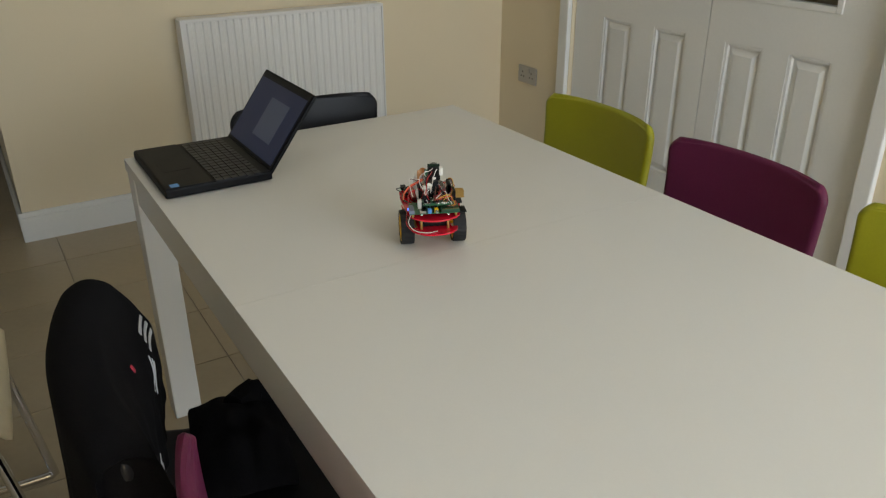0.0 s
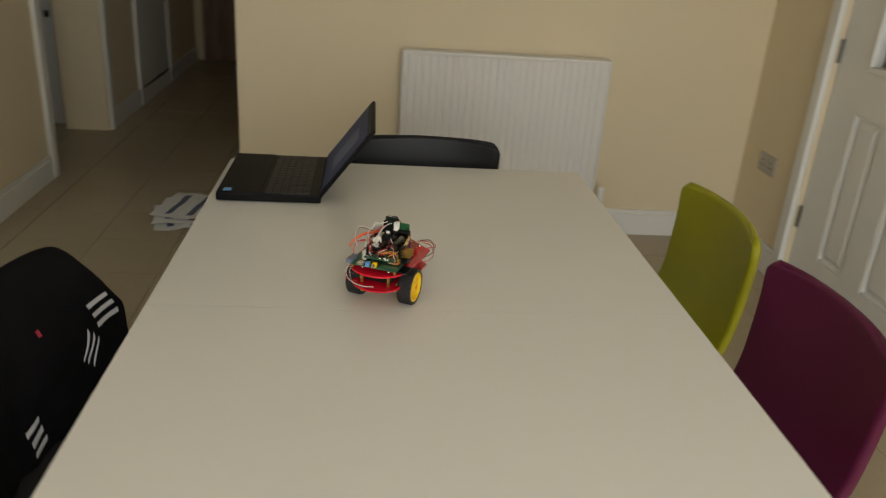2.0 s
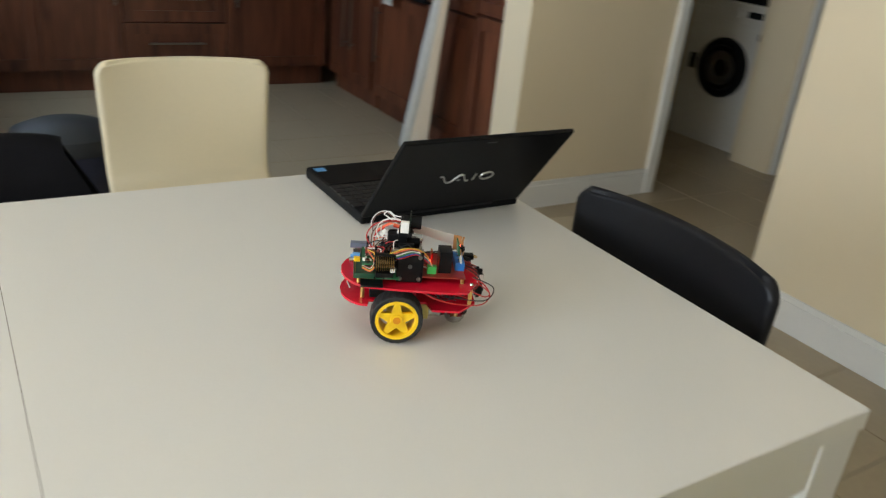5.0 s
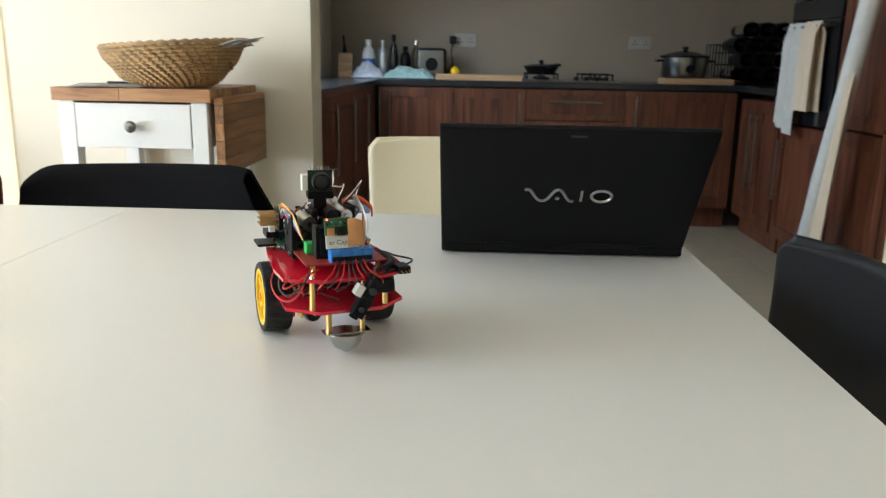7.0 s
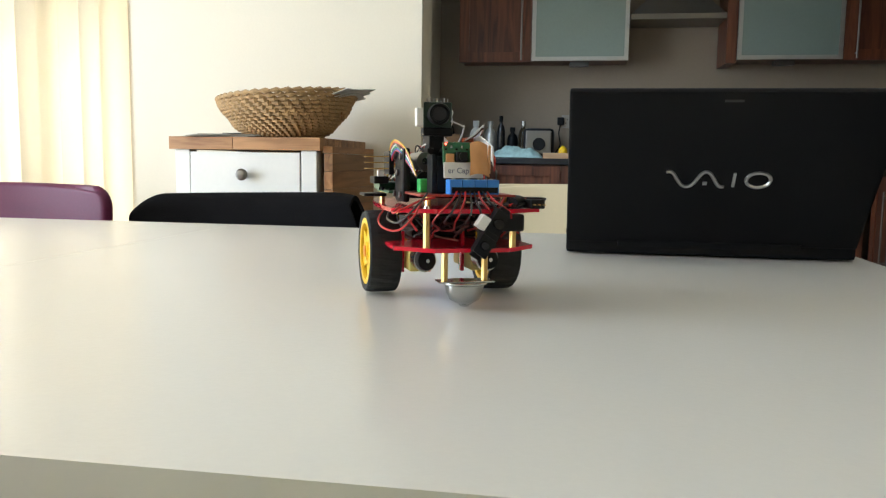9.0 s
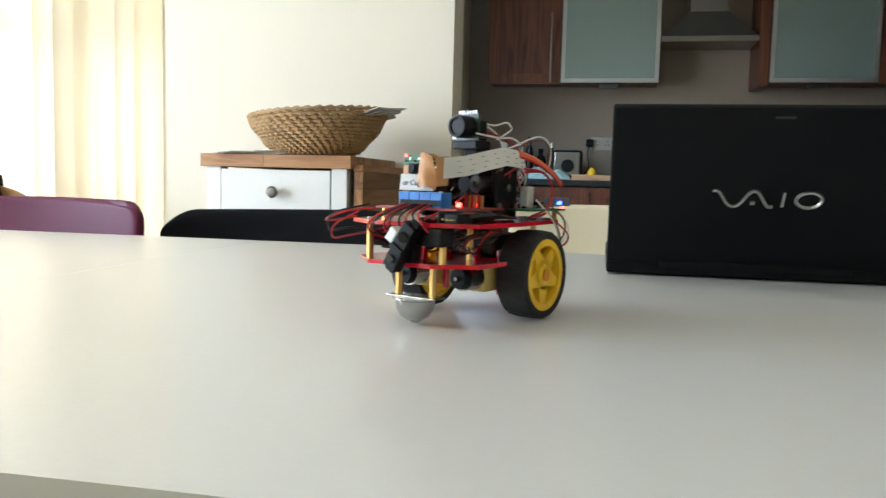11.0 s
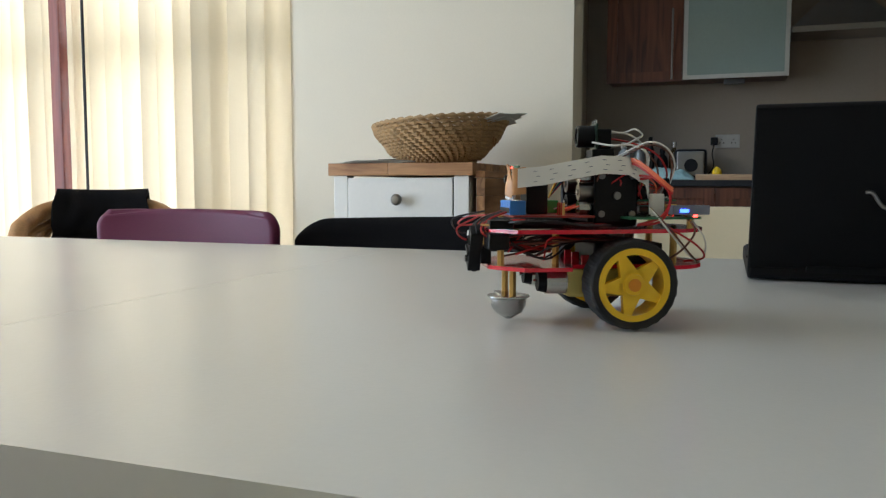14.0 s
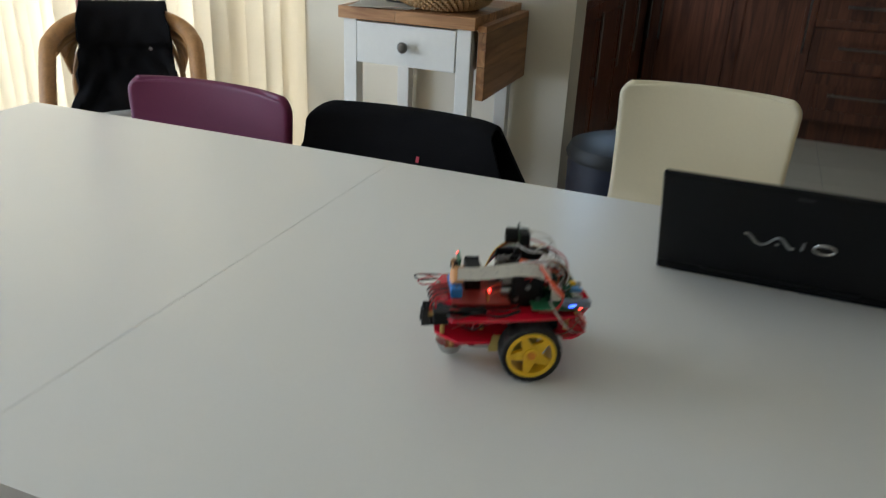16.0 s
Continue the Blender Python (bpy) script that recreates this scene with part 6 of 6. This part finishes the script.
bottle(-0.97, -4.36, 0.235, 0.040, WHITEP, WHITEP, "white plastic bottle with a blue label", BLUE)
bottle(-0.885, -4.42, 0.235, 0.036, ALU, ALU, "silver metal bottle on the worktop")
bottle(-0.815, -4.42, 0.27, 0.026, DARKGLASS, BLACK, "dark glass oil bottle on the worktop")
bottle(-0.745, -4.48, 0.20, 0.035, BLACK, BLACK, "black squat jar bottle on the worktop")
bottle(-0.675, -4.47, 0.24, 0.03, glass("bottle_glass", (0.5, 0.42, 0.25), 0.05), CASTER, "amber glass bottle on the worktop")
gb = thing("carrier_bag", pose(-4.25, -0.70, W), "crumpled pale green plastic carrier bag", "bag")
part("bag", sheetm(lambda u, v: ((u - 0.5) * 0.18, (v - 0.5) * 0.32, 0.004 + 0.058 * math.sin(math.pi * u) ** 0.7 * math.sin(math.pi * v) ** 0.6 * (1 + 0.45 * fold(3 * u, 4 * v) + 0.40 * fold(14 * u, 13 * v))), 30, 40, 0.003), mat("pale_green_film", (0.36, 0.50, 0.46), 0.3, vary=0.25, scale=30), gb, smooth=True)
wb = thing("carrier_bag", pose(-4.22, -0.95, W), "crumpled clear plastic bag on the worktop", "bag")
part("bag", sheetm(lambda u, v: ((u - 0.5) * 0.16, (v - 0.5) * 0.20, 0.004 + 0.075 * math.sin(math.pi * u) ** 0.7 * math.sin(math.pi * v) ** 0.6 * (1 + 0.45 * fold(3 * u, 3 * v) + 0.40 * fold(13 * u, 12 * v))), 28, 28, 0.003), mat("milky_film", (0.5, 0.5, 0.52), 0.25, vary=0.15, scale=30), wb, smooth=True)
ts = thing("toaster", pose(-4.42, -0.565, W), "black and steel toaster by the wall socket", "toaster")
part("body", boxm(-0.08, 0.08, -0.10, 0.09, 0.012, 0.19, 0.025), BLACK, ts)
part("steel_face", boxm(0.078, 0.084, -0.085, 0.075, 0.03, 0.175, 0.006), STEEL, ts, "steel face")
part("dial", cylm((0.084, 0, 0.09), (0.098, 0, 0.09), 0.04, seg=20), BLACK, ts)
part("foot", boxm(-0.07, 0.07, -0.08, 0.07, 0, 0.013), BLACK, ts)
pg = thing("mains_plug", pose(-4.64, -0.44, 1.12), "black mains plug with its lead in the socket", "plug")
part("plug_body", boxm(0, 0.045, -0.022, 0.022, -0.025, 0.025, 0.006), BLACK, pg)
part("lead", tubem([(0.03, 0, -0.02), (0.04, -0.01, -0.08), (0.05, 0.0, -0.16), (0.08, -0.05, -0.235)], 0.004, 6), BLACK, pg)
yl = thing("yellow_lemon", pose(-4.30, -0.415, W + 0.045), "yellow lemon on the chopping board", "lemon")
part("fruit", lathem([(0, -0.036), (0.012, -0.032), (0.026, -0.015), (0.028, 0.0), (0.024, 0.018), (0.010, 0.032), (0, 0.038)], 18), YELLOW, yl, smooth=True)


def board(y0, y1, x, label):
    b = thing("chopping_board", pose(x, (y0 + y1) / 2, W), label, "chopping board")
    n = 5
    for k in range(n):
        a = -0.11 + 0.22 * k / n
        part("stave", boxm(a, a + 0.22 / n - 0.0006, -(y1 - y0) / 2, (y1 - y0) / 2, 0.0, 0.034, 0.003), BOARDWOOD, b)


board(-0.53, 0.0, -4.22, "pale wooden chopping board beside the hob")
board(0.86, 1.27, -4.22, "pale wooden chopping board under the pot")
hob = thing("gas_hob", pose(-4.35, 0.30, W), "steel gas hob with black iron pan supports", "hob")
part("hob_plate", boxm(-0.22, 0.22, -0.29, 0.29, 0.0, 0.010, 0.003), STEEL, hob)
for x in (-0.11, 0.11):
    for y in (-0.17, 0.17):
        part("burner", lathem([(0, 0.010), (0.04, 0.010), (0.042, 0.022), (0.03, 0.028), (0, 0.028)], 18, pose(x, y, 0)), BLACK, hob, smooth=True)
        bm = bmesh.new()
        for a in (0, 90):
            box(bm, -0.10, 0.10, -0.005, 0.005, 0.040, 0.050, 0, pose(x, y, 0, 0, 0, a))
        for dx, dy in ((-0.095, 0), (0.095, 0), (0, -0.095), (0, 0.095)):
            box(bm, x + dx - 0.005, x + dx + 0.005, y + dy - 0.005, y + dy + 0.005, 0.010, 0.041)
        part("pan_support", bm, BLACK, hob, "black iron pan support")
for k in range(4):
    part("dial", cylm((0.19, 0.03 + k * 0.06, 0.010), (0.19, 0.03 + k * 0.06, 0.032), 0.016, seg=14), BLACK, hob)
pan = thing("frying_pan", pose(-4.24, 0.12, W + 0.0505), "small black lidded pan on the hob", "pan")
part("pan_body", lathem([(0, 0), (0.085, 0), (0.11, 0.04), (0.107, 0.04), (0.083, 0.004), (0, 0.004)], 28), BLACK, pan, smooth=True)
part("lid", lathem([(0.108, 0.040), (0.07, 0.052), (0, 0.056), (0, 0.051), (0.07, 0.047), (0.108, 0.040)], 28), DARKGLASS, pan, smooth=True)
part("lid_knob", lathem([(0, 0.055), (0.01, 0.056), (0.016, 0.074), (0, 0.078)], 14), BLACK, pan, smooth=True)
part("handle", tubem([(0.10, 0.03, 0.035), (0.16, 0.06, 0.045), (0.22, 0.09, 0.05)], 0.009, 8), BLACK, pan)
pot = thing("slow_cooker", pose(-4.25, 1.0, W + 0.035), "steel and black slow cooker with a dark lid", "slow cooker")
part("pot_body", lathem([(0, 0), (0.125, 0.0), (0.135, 0.02), (0.138, 0.12), (0.13, 0.125), (0, 0.125)], 32), STEEL, pot, smooth=True)
part("rim", lathem([(0.13, 0.120), (0.148, 0.122), (0.148, 0.134), (0.13, 0.136), (0.13, 0.120)], 32), BLACK, pot)
part("lid", lathem([(0, 0.165), (0.05, 0.160), (0.10, 0.148), (0.135, 0.135), (0, 0.135)], 28), DARKGLASS, pot, smooth=True)
part("lid_knob", lathem([(0, 0.163), (0.014, 0.163), (0.02, 0.186), (0, 0.19)], 14), BLACK, pot, smooth=True)
part("dial", cylm((0.13, 0, 0.055), (0.150, 0, 0.055), 0.026, seg=18), BLACK, pot)
for s in (-1, 1):
    part("side_handle", boxm(-0.04, 0.04, s * 0.155 - 0.02, s * 0.155 + 0.02, 0.095, 0.11, 0.005), BLACK, pot)
wr = thing("wine_rack", pose(-4.40, 1.60, W), "rack of dark wine bottles in a stack of rings", "wine rack")
for r in range(4):
    for k in range(5):
        y, z = -0.24 + k * 0.10 + 0.05 * (r % 2), 0.06 + r * 0.09
        if y > 0.24:
            continue
        bm = lathem([(0.044, -0.08), (0.050, -0.08), (0.050, 0.08), (0.044, 0.08), (0.044, -0.08)], 20, pose(0, y, z, 0, 90, 0))
        part("ring", bm, CHROME if (r + k) % 3 == 0 else BLACK, wr, "rack ring", smooth=True)
        b = part("wine_bottle", lathem([(0, -0.2), (0.038, -0.2), (0.038, 0.02), (0.015, 0.08), (0.014, 0.13), (0.016, 0.135), (0.016, 0.15), (0, 0.15)], 16, pose(0, y, z, 0, 90, 0)), DARKGLASS, wr, "dark wine bottle", smooth=True)
dr = thing("dish_rack", pose(-4.36, 1.24, W), "small black wire rack on the worktop", "rack")
for k in range(6):
    part("wire_hoop", tubem([(-0.1, -0.05 + 0.02 * k, 0.0), (-0.1, -0.05 + 0.02 * k, 0.24), (0.1, -0.05 + 0.02 * k, 0.24), (0.1, -0.05 + 0.02 * k, 0.0)], 0.004, 6, 2, False), BLACK, dr)
for z in (0.05, 0.12, 0.19):
    part("wire_rail", tubem([(0.1, -0.06, z), (0.1, 0.07, z)], 0.004, 6, 1, False), BLACK, dr)

# ---------- utility room, hall ----------
wm = thing("washing_machine", pose(-2.315, 3.36, 0), "white front-loading washing machine with a dark round door", "washing machine")
part("body", boxm(-0.295, 0.295, -0.295, 0.27, 0.02, 0.85, 0.008), WHITEP, wm)
part("plinth", boxm(-0.29, 0.29, -0.292, -0.28, 0.0, 0.09), WHITEP, wm)
part("control_panel", boxm(-0.292, 0.292, -0.302, -0.295, 0.735, 0.845, 0.003), WHITEP, wm)
part("drawer", boxm(-0.285, -0.10, -0.309, -0.302, 0.75, 0.797, 0.003), WHITEP, wm)
part("dial", cylm((0.05, -0.302, 0.79), (0.05, -0.325, 0.79), 0.026, seg=20), WHITEP, wm)
part("display", boxm(0.12, 0.22, -0.306, -0.302, 0.775, 0.81), BLACK, wm)
dm = pose(0.02, -0.295, 0.47, 90, 0, 0)
dr2 = part("door", lathem([(0.125, 0.0), (0.175, 0.0), (0.175, 0.02), (0.162, 0.036), (0.135, 0.036), (0.125, 0.02), (0.125, 0.0)], 36, dm), BLACK, wm, "black door ring", smooth=True)
part("door_glass", lathem([(0, 0.012), (0.08, 0.016), (0.127, 0.026), (0.127, 0.0), (0, 0.0)], 36, dm), DARKGLASS, dr2, "dark door glass", smooth=True)
part("badge", boxm(0.22, 0.25, -0.299, -0.295, 0.66, 0.70), BLACK, wm)
part("door_handle", boxm(-0.20, -0.165, -0.345, -0.32, 0.43, 0.52, 0.004), BLACK, dr2)
# grey ring proud of the opaque glass imitates highlights inside the drum
part("drum", lathem([(0.05, 0.0275), (0.085, 0.029), (0.10, 0.0285), (0.10, 0.025), (0.05, 0.024), (0.05, 0.0275)], 30, dm), BOLT, dr2, "grey highlight ring on the door glass", smooth=True)
ud = thing("black_tray", pose(-2.315, 3.34, 0.85), "black tray on top of the washing machine", "tray")
part("tray", boxm(-0.25, 0.25, -0.25, 0.2, 0.0, 0.05, 0.01), BLACK, ud)
pb = thing("newspaper_sheets", pose(-0.97, 1.48, 0.0, 0, 0, 14), "crumpled white newspaper sheets lying on the hall floor", "newspaper")
for k in range(3):
    sh = part("sheet", sheetm(lambda u, v: ((u - 0.5) * 0.25, (v - 0.5) * 0.34, 0.006 + 0.012 * k + 0.012 * fold(4 * u + k, 4 * v)), 8, 8, 0.0015), PAPER, pb, m=pose(0.02 * k, 0.03 * k, 0, 0, 0, -12 * k), smooth=True)
    for j in range(2):
        part("print_bar", sheetm(lambda u, v: (-0.07 + 0.10 * j + 0.03 * u, -0.13 + 0.26 * v, 0.0085 + 0.012 * k + 0.012 * fold(4 * (0.22 + 0.4 * j + 0.12 * u) + k, 4 * (0.12 + 0.76 * v))), 3, 6, 0.001), PRINT, sh)
bn = thing("waste_bin", pose(0.20, 1.18, 0), "translucent plastic waste bin lined with a clear bag", "bin")
FILM = mat("white_film", (0.85, 0.85, 0.84), 0.25, vary=0.1, scale=30)
FILM.node_tree.nodes["Principled BSDF"].inputs["Alpha"].default_value = 0.48
part("tub", lathem([(0, 0.0), (0.105, 0.0), (0.145, 0.235), (0.141, 0.235), (0.101, 0.006), (0, 0.006)], 28), FILM, bn, smooth=True)


def bag_skirt(u, v):
    a = 2 * math.pi * u
    r = 0.150 + 0.012 * v + 0.008 * fold(6 * math.cos(a), 6 * math.sin(a) + v)
    return (r * math.cos(a), r * math.sin(a), 0.248 - 0.12 * v - 0.03 * fold(3 * math.cos(a), 3 * math.sin(a)) - 0.02 * (1 - v) * math.sin(5 * a) * 0.5)


part("bag", sheetm(bag_skirt, 40, 5, 0.002), FILM, bn, "crumpled clear liner", smooth=True)

# ---------- floor tiles ----------
tile_me = bpy.data.meshes.new("tile")
bm = boxm(-T / 2 + 0.0018, T / 2 - 0.0018, -T / 2 + 0.0018, T / 2 - 0.0018, -0.012, 0.0, 0.0)
bm.to_mesh(tile_me)
bm.free()
tile_me.materials.append(TILE)
rest = bmesh.new()
near = 0
for i in range(-16, 6):
    for j in range(-12, 22):
        x, y = 0.42 + (i + 0.5) * T - T, 0.84 + (j + 0.5) * T - T
        if x < -5.1 or x > 2.5 or y < -4.0:
            continue
        if near < 300 and -2.6 < x < 1.75 and -0.9 < y < 4.0:
            near += 1
            ob = new("tile", tile_me)
            ob.parent = FLOOR
            ob.location = (x, y, 0)
        else:
            box(rest, x - T / 2 + 0.0018, x + T / 2 - 0.0018, y - T / 2 + 0.0018, y + T / 2 - 0.0018, -0.012, 0.0)
tagged(part("tile_field", rest, TILE, FLOOR), kind="stuff")


motions()
